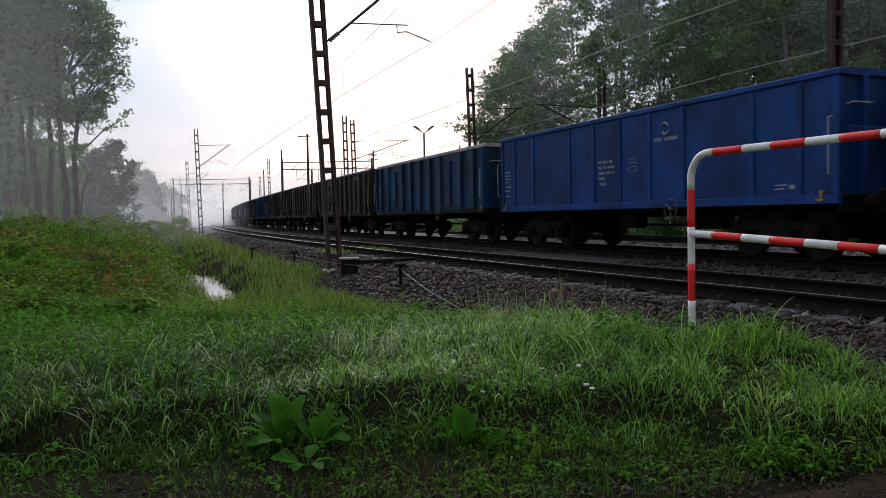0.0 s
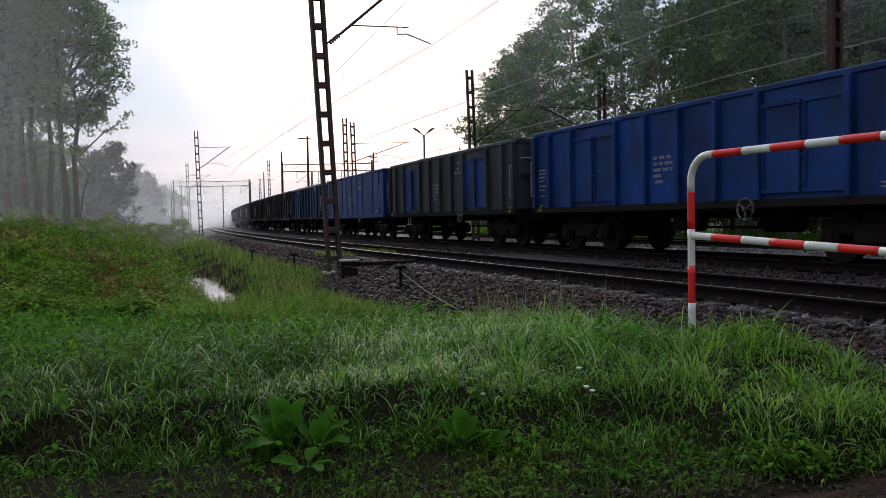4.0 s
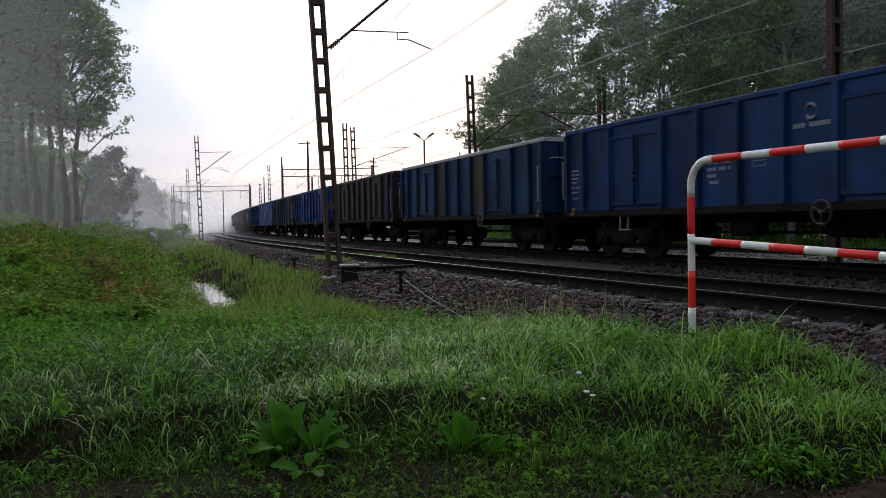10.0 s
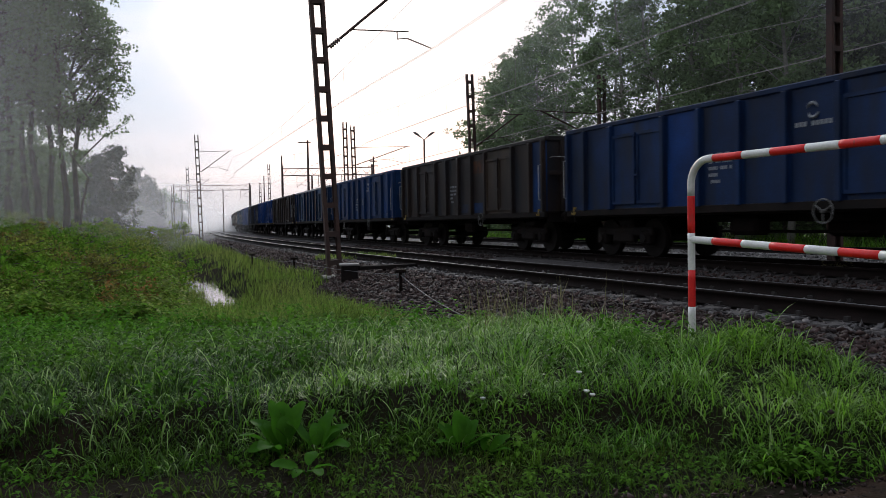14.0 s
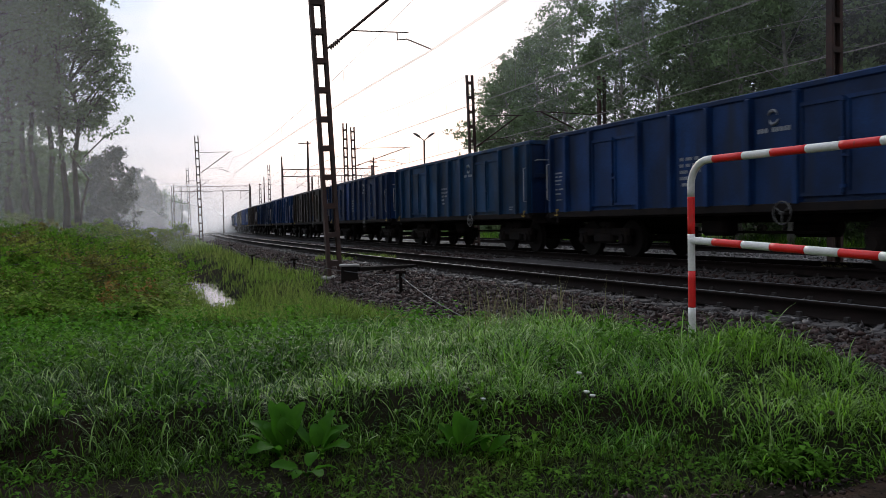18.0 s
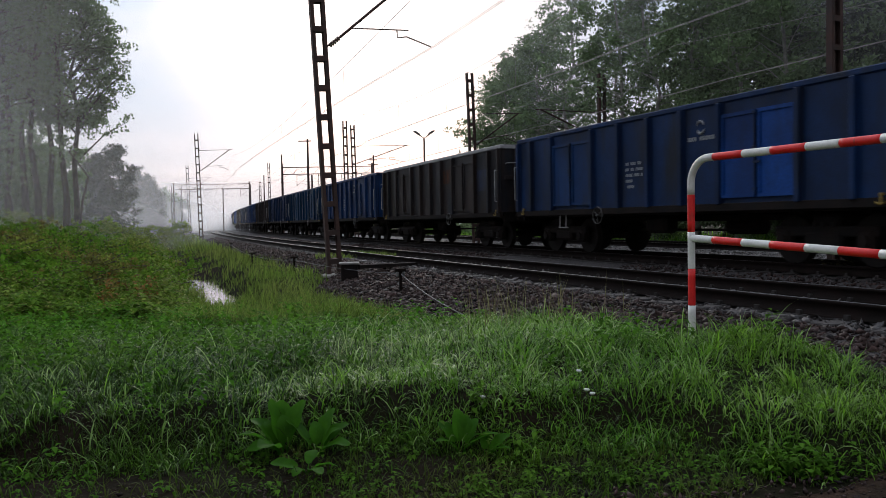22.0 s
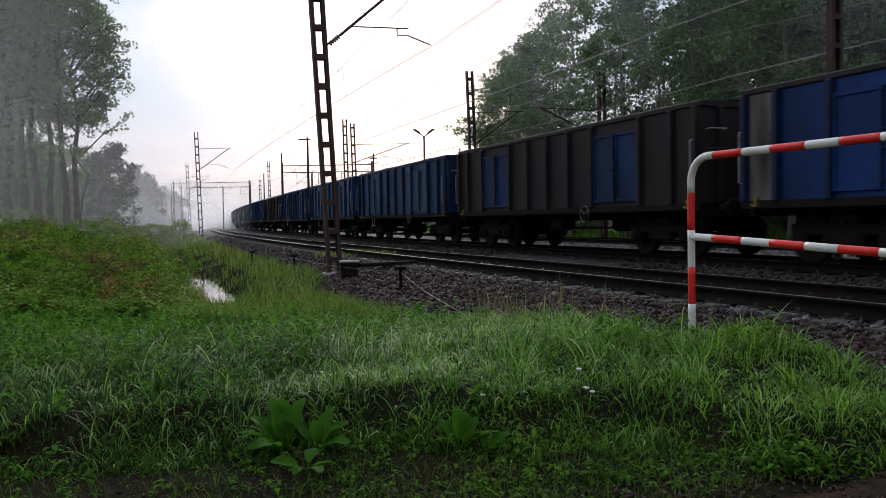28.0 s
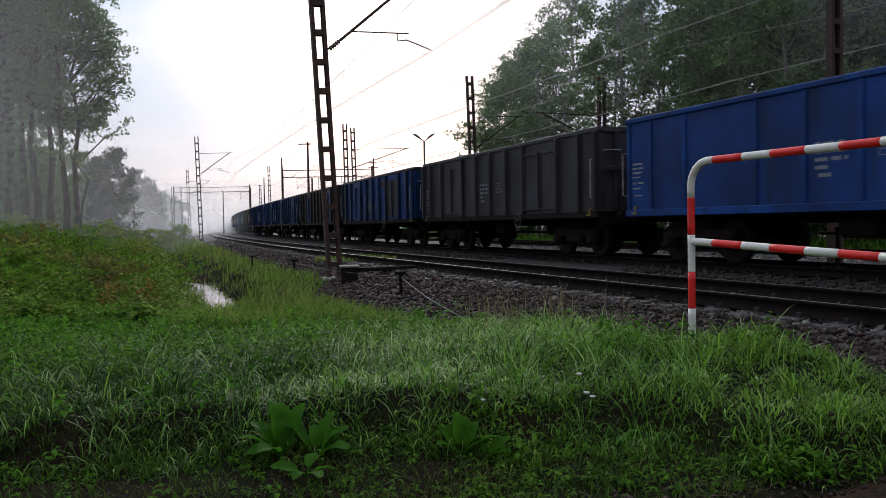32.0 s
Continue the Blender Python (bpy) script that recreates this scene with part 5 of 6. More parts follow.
# ---- grass ----
def blades(name, px, py, height, width, lean, seed, mat, label, segs=3, way=None):
    """Narrow blades that rise and bow over under their own weight; lean: how far the tips turn, in radians."""
    r = np.random.RandomState(seed)
    n = len(px)
    a = r.uniform(0, TAU, n) if way is None else way + r.normal(0, 0.6, n)
    h = height * r.uniform(0.5, 1.25, n)
    wd = width * r.uniform(0.6, 1.3, n)
    first = r.uniform(0.0, 0.55, n)
    bow = lean * r.uniform(0.25, 1.25, n)
    ux, uy = np.cos(a), np.sin(a)
    twist = a + np.pi / 2 + r.uniform(-0.5, 0.5, n)
    sx, sy = np.cos(twist), np.sin(twist)
    verts = np.empty((n, 2 * segs + 1, 3))
    cx, cy, cz = np.array(px, float), np.array(py, float), ground_z(px, py) - 0.015
    for k in range(segs + 1):
        if k:
            tilt = first + bow * ((k - 0.4) / segs) ** 1.5
            cx, cy, cz = cx + ux * np.sin(tilt) * h / segs, cy + uy * np.sin(tilt) * h / segs, cz + np.cos(tilt) * h / segs
        hw = wd * (1 - 0.55 * k / segs) / 2
        if k < segs:
            verts[:, 2 * k] = np.stack([cx - sx * hw, cy - sy * hw, cz], 1)
            verts[:, 2 * k + 1] = np.stack([cx + sx * hw, cy + sy * hw, cz], 1)
        else:
            verts[:, 2 * k] = np.stack([cx, cy, cz], 1)
    base = (np.arange(n) * (2 * segs + 1))[:, None]
    tris = []
    for k in range(segs - 1):
        q = 2 * k
        tris += [[q, q + 1, q + 3], [q, q + 3, q + 2]]
    q = 2 * (segs - 1)
    tris.append([q, q + 1, q + 2])
    faces = (base[:, :, None] + np.array(tris)[None]).reshape(-1, 3)
    return tagged(new(name, raw_mesh(name, verts.reshape(-1, 3), faces, mat)), label, "grass", kind="stuff")


def scatter(n, x0, x1, y0, y1, seed, keep):
    r = np.random.RandomState(seed)
    x, y = r.uniform(x0, x1, n), r.uniform(y0, y1, n)
    k = keep(x, y, r)
    return x[k], y[k]


def fan(x, y, margin=0.6):
    """Places that lie within the view's wedge."""
    return np.abs(x) < 0.575 * y + margin


def keep_near(x, y, r):
    s, o = beside(x, y)
    return fan(x, y) & (o < -1.5 - 2.05 * shoulder(s) + 0.2 * lumps(x, y, 0.8, 14)) & (y > brink(x, y) - 0.26 + 0.1 * lumps(x, y, 0.4, 12))


def tussocks(n, per, seed, spread_to):
    """Blades gathered in tufts, which leaves dark gaps between them."""
    tx, ty = scatter(n, -6, 6, 3.0, 9.6, seed, keep_near)
    r = np.random.RandomState(seed + 1)
    thin = r.uniform(0, 1, len(tx)) < np.maximum(0.5, 0.84 + 0.3 * lumps(tx, ty, 0.5, 63))
    tx, ty = tx[thin], ty[thin]
    k = r.poisson(per, len(tx)) + 3
    x, y = np.repeat(tx, k), np.repeat(ty, k)
    rr = spread_to * np.sqrt(r.uniform(0, 1, len(x)))
    a = r.uniform(0, TAU, len(x))
    tall = np.repeat(r.uniform(0.55, 1.3, len(tx)), k)
    tall *= 0.9 + 0.3 * lumps(x, y, 0.75, 61) + 0.15 * lumps(x, y, 0.3, 62)
    return x + rr * np.cos(a), y + rr * np.sin(a), a, np.clip(tall, 0.4, 1.3)


tx, ty, ta, th = tussocks(24000, 15, 21, 0.06)
# towards the left ever more tufts take the colour darkened for shade
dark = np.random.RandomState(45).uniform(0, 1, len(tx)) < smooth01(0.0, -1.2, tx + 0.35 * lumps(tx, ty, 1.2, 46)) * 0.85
tall = 0.172 * th * np.interp(ty, [3.3, 4.2, 6, 8], [0.8, 0.9, 1.1, 1.25])
broad = np.interp(ty, [3.3, 8], [0.0062, 0.0095])
# about a tenth of the blades get the pale colour painted for glints
wet = np.random.RandomState(43).uniform(0, 1, len(tx)) < 0.11
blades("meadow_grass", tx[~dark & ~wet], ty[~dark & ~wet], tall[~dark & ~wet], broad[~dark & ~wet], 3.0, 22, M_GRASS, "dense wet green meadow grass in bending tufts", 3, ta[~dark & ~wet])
blades("sedge", tx[dark & ~wet], ty[dark & ~wet], tall[dark & ~wet], broad[dark & ~wet] * 1.1, 2.9, 26, M_DARKGRASS, "green grass in bending tufts, darkened to stand for shade", 3, ta[dark & ~wet])
blades("wet_grass", tx[wet], ty[wet], tall[wet] * 1.2, broad[wet] * 1.1, 3.3, 44, M_PALE, "wet grass blades that bow right over, glints put into pale colour", 5, ta[wet])
# short blades coloured dark, to deepen the shaded gaps
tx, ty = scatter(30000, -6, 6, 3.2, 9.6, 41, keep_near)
blades("short_grass", tx, ty, 0.09, 0.007, 0.8, 42, M_UNDER, "short undergrowth between the tufts, shade put into its colour", 2)
# short grass between the brink and the path
tx, ty = scatter(34000, -2.6, 2.6, 2.6, 3.7, 47, lambda x, y, r: fan(x, y) & (y < brink(x, y) - 0.08) & (y > 2.76 + 0.42 * smooth01(0.8, 1.7, x) + 0.05 * lumps(x, y, 0.4, 48)) & (r.uniform(0, 1, len(x)) < np.maximum(0.18, 0.5 + 0.3 * lumps(x, y, 0.35, 49)) * (0.3 + 0.7 * smooth01(-1.1, -0.1, x))))
blades("path_grass", tx, ty, 0.085, 0.006, 2.0, 50, M_TROD, "short trodden grass beside the path", 3)


def keep_mid(x, y, r):
    s, o = beside(x, y)
    side = np.abs(x - ditch_x(y))
    edge = -1.5 - 2.7 * shoulder(s)
    gear = np.hypot(x + 2.05, y - 18.6) > 0.9
    return gear & (o < edge + 0.25 * lumps(x, y, 1.0, 16)) & ((side > 0.14 + 0.16 * lumps(x, y, 1.1, 17)) | (r.uniform(0, 1, len(x)) < 0.36) | (y < 16.5) | (y > 38)) & (r.uniform(0, 1, len(x)) < 0.75 + 0.3 * lumps(x, y, 2.2, 15))


r = np.random.RandomState(23)
gy = 8.2 + 75 * r.uniform(0, 1, 140000) ** 2.3
gx = r.uniform(-1, 0.35, len(gy)) * (0.575 * gy + 1.5)
ok = keep_mid(gx, gy, r)
gx, gy = gx[ok], gy[ok]
blades("bank_grass", gx, gy, 0.30 * (1 + 0.4 * lumps(gx, gy, 1.7, 51)) * np.interp(gy, [9, 30, 80], [0.85, 1.2, 1.8]), np.interp(gy, [9, 30, 80], [0.012, 0.026, 0.06]), 0.9, 24, M_BANK, "tall green grass on the bank beside the ditch", 2)


r = np.random.RandomState(241)
pa, pr = r.uniform(0, TAU, 1500), np.sqrt(r.uniform(0, 1, 1500))
gx, gy = -2.8 + 1.5 * pr * np.cos(pa), 27.5 + 2.2 * pr * np.sin(pa)
me_z = [surface_z(float(a), float(c)) for a, c in zip(gx[:1], gy[:1])][0]
patch = blades("track_grass", gx, gy, 0.20, 0.03, 0.9, 242, M_BANK, "patch of green grass growing in the ballast", 3)
patch.location.z = me_z - float(ground_z(gx[:1], gy[:1])[0]) - 0.03

# ---- broad-leaved weeds ----
def weed_leaves(name, px, py, stem, leaf, per, seed, mat, label):
    """Low plants: each a handful of pointed leaves round a short stem."""
    r = np.random.RandomState(seed)
    k = r.poisson(per, len(px)) + 3
    x, y = np.repeat(px, k), np.repeat(py, k)
    h = np.repeat(stem * r.uniform(0.5, 1.3, len(px)), k)
    n = len(x)
    lift = r.uniform(0.15, 1.0, n)
    z = ground_z(x, y) + h * lift
    a = r.uniform(0, TAU, n)
    size = (leaf if np.isscalar(leaf) else np.repeat(leaf, k)) * r.uniform(0.6, 1.25, n)
    tilt = r.uniform(-0.5, 0.6, n)
    ux, uy, uz = np.cos(a) * np.cos(tilt), np.sin(a) * np.cos(tilt), np.sin(tilt)
    sx, sy = -np.sin(a), np.cos(a)
    root = np.stack([x + np.cos(a) * size * 0.25, y + np.sin(a) * size * 0.25, z], 1)
    u = np.stack([ux, uy, uz], 1) * size[:, None]
    s = np.stack([sx, sy, np.zeros(n)], 1) * (size * 0.30)[:, None]
    sag = np.stack([np.zeros(n), np.zeros(n), -size * 0.22], 1)
    fold = np.stack([np.zeros(n), np.zeros(n), size * 0.08], 1)
    v = np.stack([root, root + u * 0.45 + s + fold, root + u * 0.45, root + u * 0.45 - s + fold, root + u + sag], 1).reshape(-1, 3)
    base = (np.arange(n) * 5)[:, None, None]
    f = (base + np.array([[0, 2, 1], [0, 3, 2], [1, 2, 4], [2, 3, 4]])[None]).reshape(-1, 3)
    return tagged(new(name, raw_mesh(name, v, f, mat)), label, "weeds", kind="stuff")


def o_side(x, y):
    return beside(x, y)[1]


def keep_weeds(x, y, r):
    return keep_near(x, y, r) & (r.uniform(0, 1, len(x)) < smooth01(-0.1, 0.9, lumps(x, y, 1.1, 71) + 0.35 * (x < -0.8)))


gx, gy = scatter(6500, -6, 6, 2.5, 9.0, 72, keep_weeds)
weed_leaves("low_weeds", gx, gy, 0.13 * np.interp(gy, [2.7, 3.4, 6], [0.35, 1.0, 1.3]), np.interp(gy, [2.7, 8], [0.034, 0.06]), 8, 73, M_WEED, "low broad-leaved weeds among the grass")
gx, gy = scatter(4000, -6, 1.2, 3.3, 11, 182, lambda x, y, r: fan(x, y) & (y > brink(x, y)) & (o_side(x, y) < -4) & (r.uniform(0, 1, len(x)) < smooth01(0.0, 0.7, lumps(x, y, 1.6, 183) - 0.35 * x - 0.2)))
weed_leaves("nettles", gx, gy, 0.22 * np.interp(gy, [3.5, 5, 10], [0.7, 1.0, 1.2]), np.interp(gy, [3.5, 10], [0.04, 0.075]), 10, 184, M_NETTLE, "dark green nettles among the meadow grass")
gx, gy = scatter(2600, -2.6, 2.6, 2.6, 3.7, 172, lambda x, y, r: fan(x, y) & (y < brink(x, y) - 0.1) & (r.uniform(0, 1, len(x)) < (0.5 + 0.4 * lumps(x, y, 0.6, 173)) * (0.25 + 0.75 * smooth01(-1.2, -0.2, x)) * smooth01(2.76, 2.9, y - 0.42 * smooth01(0.8, 1.7, x))))
weed_leaves("path_weeds", gx, gy, 0.04, np.full(len(gx), 0.026), 6, 174, M_WEED, "tiny low weeds along the trodden edge")
r = np.random.RandomState(74)
gy = 9 + 51 * r.uniform(0, 1, 30000) ** 1.7
gx = r.uniform(-1, 0.1, len(gy)) * (0.575 * gy + 1.5)
rise = lumps(gx, gy, 1.5, 75) + 0.5 * lumps(gx, gy, 4.0, 175)
ok = (gx < ditch_x(gy) - 0.8 - 0.3 * rise) & (r.uniform(0, 1, len(gx)) < smooth01(-0.25, 0.45, rise))
gx, gy, rise = gx[ok], gy[ok], rise[ok]
stem = np.interp(gy, [9, 16, 40], [0.32, 0.62, 0.95]) * np.clip(0.35 + 0.75 * rise, 0.15, 1.4)
leafage = np.interp(gy, [9, 40], [0.085, 0.17])
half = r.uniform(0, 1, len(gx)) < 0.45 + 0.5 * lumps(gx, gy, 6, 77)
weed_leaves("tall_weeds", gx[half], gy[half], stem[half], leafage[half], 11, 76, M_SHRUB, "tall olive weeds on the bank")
# these take the nettle colour brightened for the light on the bank
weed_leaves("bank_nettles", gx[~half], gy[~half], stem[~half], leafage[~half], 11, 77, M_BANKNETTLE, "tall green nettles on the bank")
gx, gy = scatter(2600, -30, -5, 12, 45, 78, lambda x, y, r: fan(x, y, 1.0) & (x < ditch_x(y) - 1.5) & (r.uniform(0, 1, len(x)) < smooth01(0.2, 0.9, lumps(x, y, 4.3, 79))))
blades("dry_stalks", gx, gy, 0.75, 0.012, 0.25, 80, M_DRY, "dry brown seed stalks on the bank", 3)


gx, gy = scatter(3600, -30, -4, 11, 50, 178, lambda x, y, r: fan(x, y, 1.0) & (x < ditch_x(y) - 0.9) & (r.uniform(0, 1, len(x)) < smooth01(0.1, 0.9, lumps(x, y, 3.3, 179))))
weed_leaves("brown_weeds", gx, gy, 0.75 * np.interp(gy, [9, 30], [0.6, 1.15]), np.interp(gy, [9, 40], [0.05, 0.11]), 13, 180, M_BROWN, "tall weeds turning brown on the bank")


def keep_far(x, y, r):
    s, o = beside(x, y)
    return (((o > 14.5) & (o < 34)) | ((o > 8.0) & (o < 9.2))) & fan(x, y, 6)


gx, gy = scatter(36000, -60, 30, 15, 110, 25, keep_far)
blades("verge_grass", gx, gy, 0.45, 0.05, 0.8, 26, M_GRASS, "rough grass beyond the tracks", 2)

r = np.random.RandomState(261)
gx, gy, _ = along(r.uniform(-12, 60, 15000), r.uniform(13.6, 16.2, 15000))
blades("verge_weeds", gx, gy, 0.8, 0.045, 0.9, 262, M_GRASS, "tall green grass along the edge of the wood", 2)

# a flowering weed between the tracks
gx, gy = 7.75 + 0.16 * r.normal(size=26), 15.9 + 0.16 * r.normal(size=26)
weed = weed_leaves("track_weed", gx, gy, 0.22, np.full(26, 0.05), 8, 263, M_SEED, "small yellowish flowering weed in the ballast")
weed.location.z = surface_z(7.75, 15.9) - float(ground_z(7.75, 15.9)[0])

# ---- single plants ----
def leaf_sheet(length, width, curl):
    """A broad oval leaf with a folded midrib and a wavy edge, its stalk at the origin, pointing along +x."""
    def build(bm):
        n, rows = 9, []
        for k in range(n + 1):
            f = k / n
            w = width * max(0.05, math.sin(math.pi * (0.05 + 0.93 * f))) ** 0.55
            x, z = length * (0.12 + 0.88 * f) * (1 - 0.12 * curl * f), curl * length * (0.30 * f - 0.50 * f * f)
            row = []
            for j, q in enumerate((-1, -0.5, 0, 0.5, 1)):
                wave = 0.05 * width * math.sin(11 * f + 2 * j) * abs(q)
                row.append(bm.verts.new((x, q * w / 2, z + abs(q) * w * 0.14 + wave)))
            rows.append(row)
        for a, c in zip(rows, rows[1:]):
            for j in range(4):
                bm.faces.new((a[j], a[j + 1], c[j + 1], c[j]))
        tube(bm, [(-0.05, 0, -0.04), (0, 0, -0.006), (length * 0.55, 0, curl * length * 0.06 - 0.004)], [0.006, 0.005, 0.002], 5)
    return build


def dock(x, y, size, seed, ways):
    """ways: the turn (0 points along +x) and the rise of each leaf, in degrees."""
    r = random.Random(seed)
    z = float(ground_z(x, y)[0])
    d = tagged(new("dock_plant"), "broad-leaved dock with large upright green leaves", "plant", group="dock plants")
    d.matrix_basis = pose(x, y, z + 0.03)
    for k, (a, up) in enumerate(ways):
        kind = k % 3
        me = kit(f"dock_leaf_{kind}", leaf_sheet((0.22, 0.25, 0.17)[kind], (0.10, 0.11, 0.085)[kind], (0.7, 0.4, 0.9)[kind]), True)
        put("leaf", me, M_DOCK, d, pose(0, 0, 0, 0, 0, a + r.uniform(-8, 8)) @ pose(0.02, 0, 0, r.uniform(-25, 25), -up, 0) @ Matrix.Diagonal((size, size, size, 1)))


dock(-0.68, 3.34, 0.85, 5, ((185, 30), (120, 72), (80, 80), (165, 48), (40, 66), (215, 18), (255, 25), (100, 62), (150, 60)))
dock(-0.53, 3.30, 0.72, 6, ((20, 45), (60, 62), (110, 70), (-30, 22), (150, 40), (5, 60)))
dock(-0.54, 3.10, 0.5, 7, ((0, 12), (180, 15), (250, 8), (90, 30), (310, 10)))
dock(0.06, 3.36, 0.62, 8, ((70, 70), (105, 76), (20, 40), (140, 52), (-10, 28), (200, 30), (45, 60)))
dock(0.15, 3.30, 0.5, 9, ((-15, 22), (25, 38), (80, 60)))

# a nettle-like plant and paler leaves at the path's edge
gx, gy = scatter(70, 1.18, 1.50, 3.02, 3.2, 176, lambda x, y, r: np.hypot((x - 1.34) / 0.17, (y - 3.11) / 0.1) < 1)
weed_leaves("bushy_weed", gx, gy, 0.09, np.full(len(gx), 0.04), 5, 177, M_WEED, "low bushy broad-leaved weed at the path's edge")


def flower(x, y, bloom, turned):
    z = float(ground_z(x, y)[0])
    h = bloom - z
    f = tagged(new("white_flower"), "small white meadow flower on a thin stem", "flower", group="white flowers")
    f.matrix_basis = pose(x, y, z)
    bm = bmesh.new()
    tube(bm, [(0, 0, 0), (0.01, 0, h * 0.6), (0.0, 0.01, h)], 0.002, 5)
    part("stem", bm, M_WEED, f)
    petal = kit("petal", lambda q: (tube(q, [(0, 0, 0), (0.007, 0, 0.005), (0.015, 0, 0.004)], [0.002, 0.006, 0.003], 6)))
    for k in range(6):
        put("petal", petal, M_WHITE, f, pose(0, 0.01, h, 0, -20, 60 * k + turned))


flower(0.614, 3.7, 0.216, 3)
flower(0.66, 3.62, 0.128, 9)
flower(0.166, 3.6, 0.125, 21)
flower(0.63, 3.6, 0.15, 33)

for k, (px, d) in enumerate(((250, 13.0), (186, 12.2), (266, 13.8))):
    r = np.random.RandomState(90 + k)
    gx, gy = (px - 784) / LENS * d + r.normal(0, 0.07, 9), d + r.normal(0, 0.10, 9)
    weed_leaves("withered_dock", gx, gy, 0.55, np.full(9, 0.09), 13, 91 + k, M_RUSTY, "withered orange-brown dock in the grass")

# ---- trodden edge of the path at the camera's feet ----
gx, gy = scatter(3600, -1.6, 2.6, 2.2, 3.4, 95, lambda x, y, r: r.uniform(0, 1, len(x)) < smooth01(3.0, 2.7, y - 0.42 * smooth01(0.8, 1.7, x)))
GRIT = (gx, gy)

def path():
    gx = np.linspace(-6, 6, 121)
    edge = 2.74 + 0.42 * smooth01(0.8, 1.7, gx) + 0.05 * lumps(gx, gx * 0.3, 0.9, 201) + 0.03 * lumps(gx, gx * 0.7, 0.35, 202)
    rows = []
    for f in np.linspace(0, 1, 40):
        y = -4 + (edge + 4) * f
        rows.append(np.stack([gx, y, ground_z(gx, y) + 0.03 - 0.05 * (f > 0.99)], 1))
    k = np.arange(40 * 121).reshape(40, 121)
    quads = np.stack([k[:-1, :-1], k[:-1, 1:], k[1:, 1:], k[1:, :-1]], -1).reshape(-1, 4)
    tagged(new("path", raw_mesh("path", np.concatenate(rows), quads, M_PATH, True)), "trodden brown earth path edge with small weeds", "path", kind="structure")


path()

# tall seeding grass on the crest towards the track
r = np.random.RandomState(203)
gx, gy = r.uniform(0.2, 1.9, 300), r.uniform(6.2, 7.9, 300)
ok = beside(gx, gy)[1] < -3.3
blades("seed_stems", gx[ok], gy[ok], 0.46, 0.006, 0.3, 204, M_SEED, "thin pale seed stems above the grass", 3)

# ---- loose ballast ----
def stones(name, px, py, pz, size, seed, mat, label):
    r = np.random.RandomState(seed)
    n = len(px)
    o6 = np.array([[1, 0, 0], [-1, 0, 0], [0, 1, 0], [0, -1, 0], [0, 0, 1], [0, 0, -1]], float)
    tri = np.array([[0, 2, 4], [2, 1, 4], [1, 3, 4], [3, 0, 4], [2, 0, 5], [1, 2, 5], [3, 1, 5], [0, 3, 5]])
    v = o6[None] * r.uniform(0.55, 1.25, (n, 6, 1)) + r.uniform(-0.28, 0.28, (n, 6, 3))
    v *= (size * r.uniform(0.45, 1.3, n))[:, None, None]
    v *= r.uniform(0.75, 1.4, (n, 1, 3)) * np.array([1.2, 0.95, 0.55])
    half_turn = r.uniform(0, np.pi, n)
    q = np.stack([np.cos(half_turn), r.normal(0, 0.3, n), r.normal(0, 0.3, n), np.sin(half_turn)], 1)
    q /= np.linalg.norm(q, axis=1)[:, None]
    w, x, y, z = q.T
    R = np.stack([1 - 2 * (y * y + z * z), 2 * (x * y - z * w), 2 * (x * z + y * w), 2 * (x * y + z * w), 1 - 2 * (x * x + z * z), 2 * (y * z - x * w),
                  2 * (x * z - y * w), 2 * (y * z + x * w), 1 - 2 * (x * x + y * y)], 1).reshape(n, 3, 3)
    v = np.einsum("nij,nkj->nki", R, v) + np.stack([px, py, pz], 1)[:, None]
    f = (np.arange(n) * 6)[:, None, None] + tri[None]
    tagged(new(name, raw_mesh(name, v.reshape(-1, 3), f.reshape(-1, 3), mat)), label, "gravel", kind="stuff")


r = np.random.RandomState(31)
st, ot = [], []
for lo, hi, n, o0, o1 in ((-3, 7, 21000, -4.7, 1.5), (-4, 9, 6500, 1.0, 7.5), (7, 16, 14000, -4.7, 2.5), (16, 34, 11000, -4.4, 4), (9, 34, 4000, 4, 8), (34, 70, 5500, -4, 3)):
    st.append(r.uniform(lo, hi, n))
    ot.append(r.uniform(o0, o1, n))
st, ot = np.concatenate(st), np.concatenate(ot)
clear = (np.abs(np.abs(ot) - 0.7535) > 0.07) & (np.abs(np.abs(ot - GAP) - 0.7535) > 0.07)
st, ot = st[clear], ot[clear]
kk = shoulder(st)
sx, sy, _ = along(st, np.where(ot < -1.5, -1.5 + (ot + 1.5) * kk, ot))
oily = (np.abs(ot) < 1.35) | (np.abs(ot - GAP) < 1.45)
sz = np.interp(ot, BED[:, 0], BED[:, 1]) + r.uniform(-0.015, 0.02, len(st))
size = np.interp(st, [0, 30, 60], [0.043, 0.056, 0.078])
few = np.flatnonzero(oily)[::3]
stones("oily_stones", sx[few], sy[few], sz[few], size[few] * 1.2, 33, M_OILSTONE, "oil-stained stones between the rails")
sx, sy, sz, size = sx[~oily], sy[~oily], sz[~oily], size[~oily]
stones("ballast_stones", sx, sy, sz, size, 32, M_STONE,
       "loose dark crushed stones with pale broken faces")

# stones behind the train, in the colour that carries the sky's light
r = np.random.RandomState(34)
st, ot = r.uniform(-8, 40, 9000), r.uniform(GAP + 3.0, GAP + 9.4, 9000)
sx, sy, _ = along(st, ot)
stones("siding_stones", sx, sy, np.interp(ot, BED[:, 0], BED[:, 1]) + 0.015, np.full(len(st), 0.06), 35, M_SKYLITSTONE, "crushed stones of the track behind the train, sky light put into their colour")
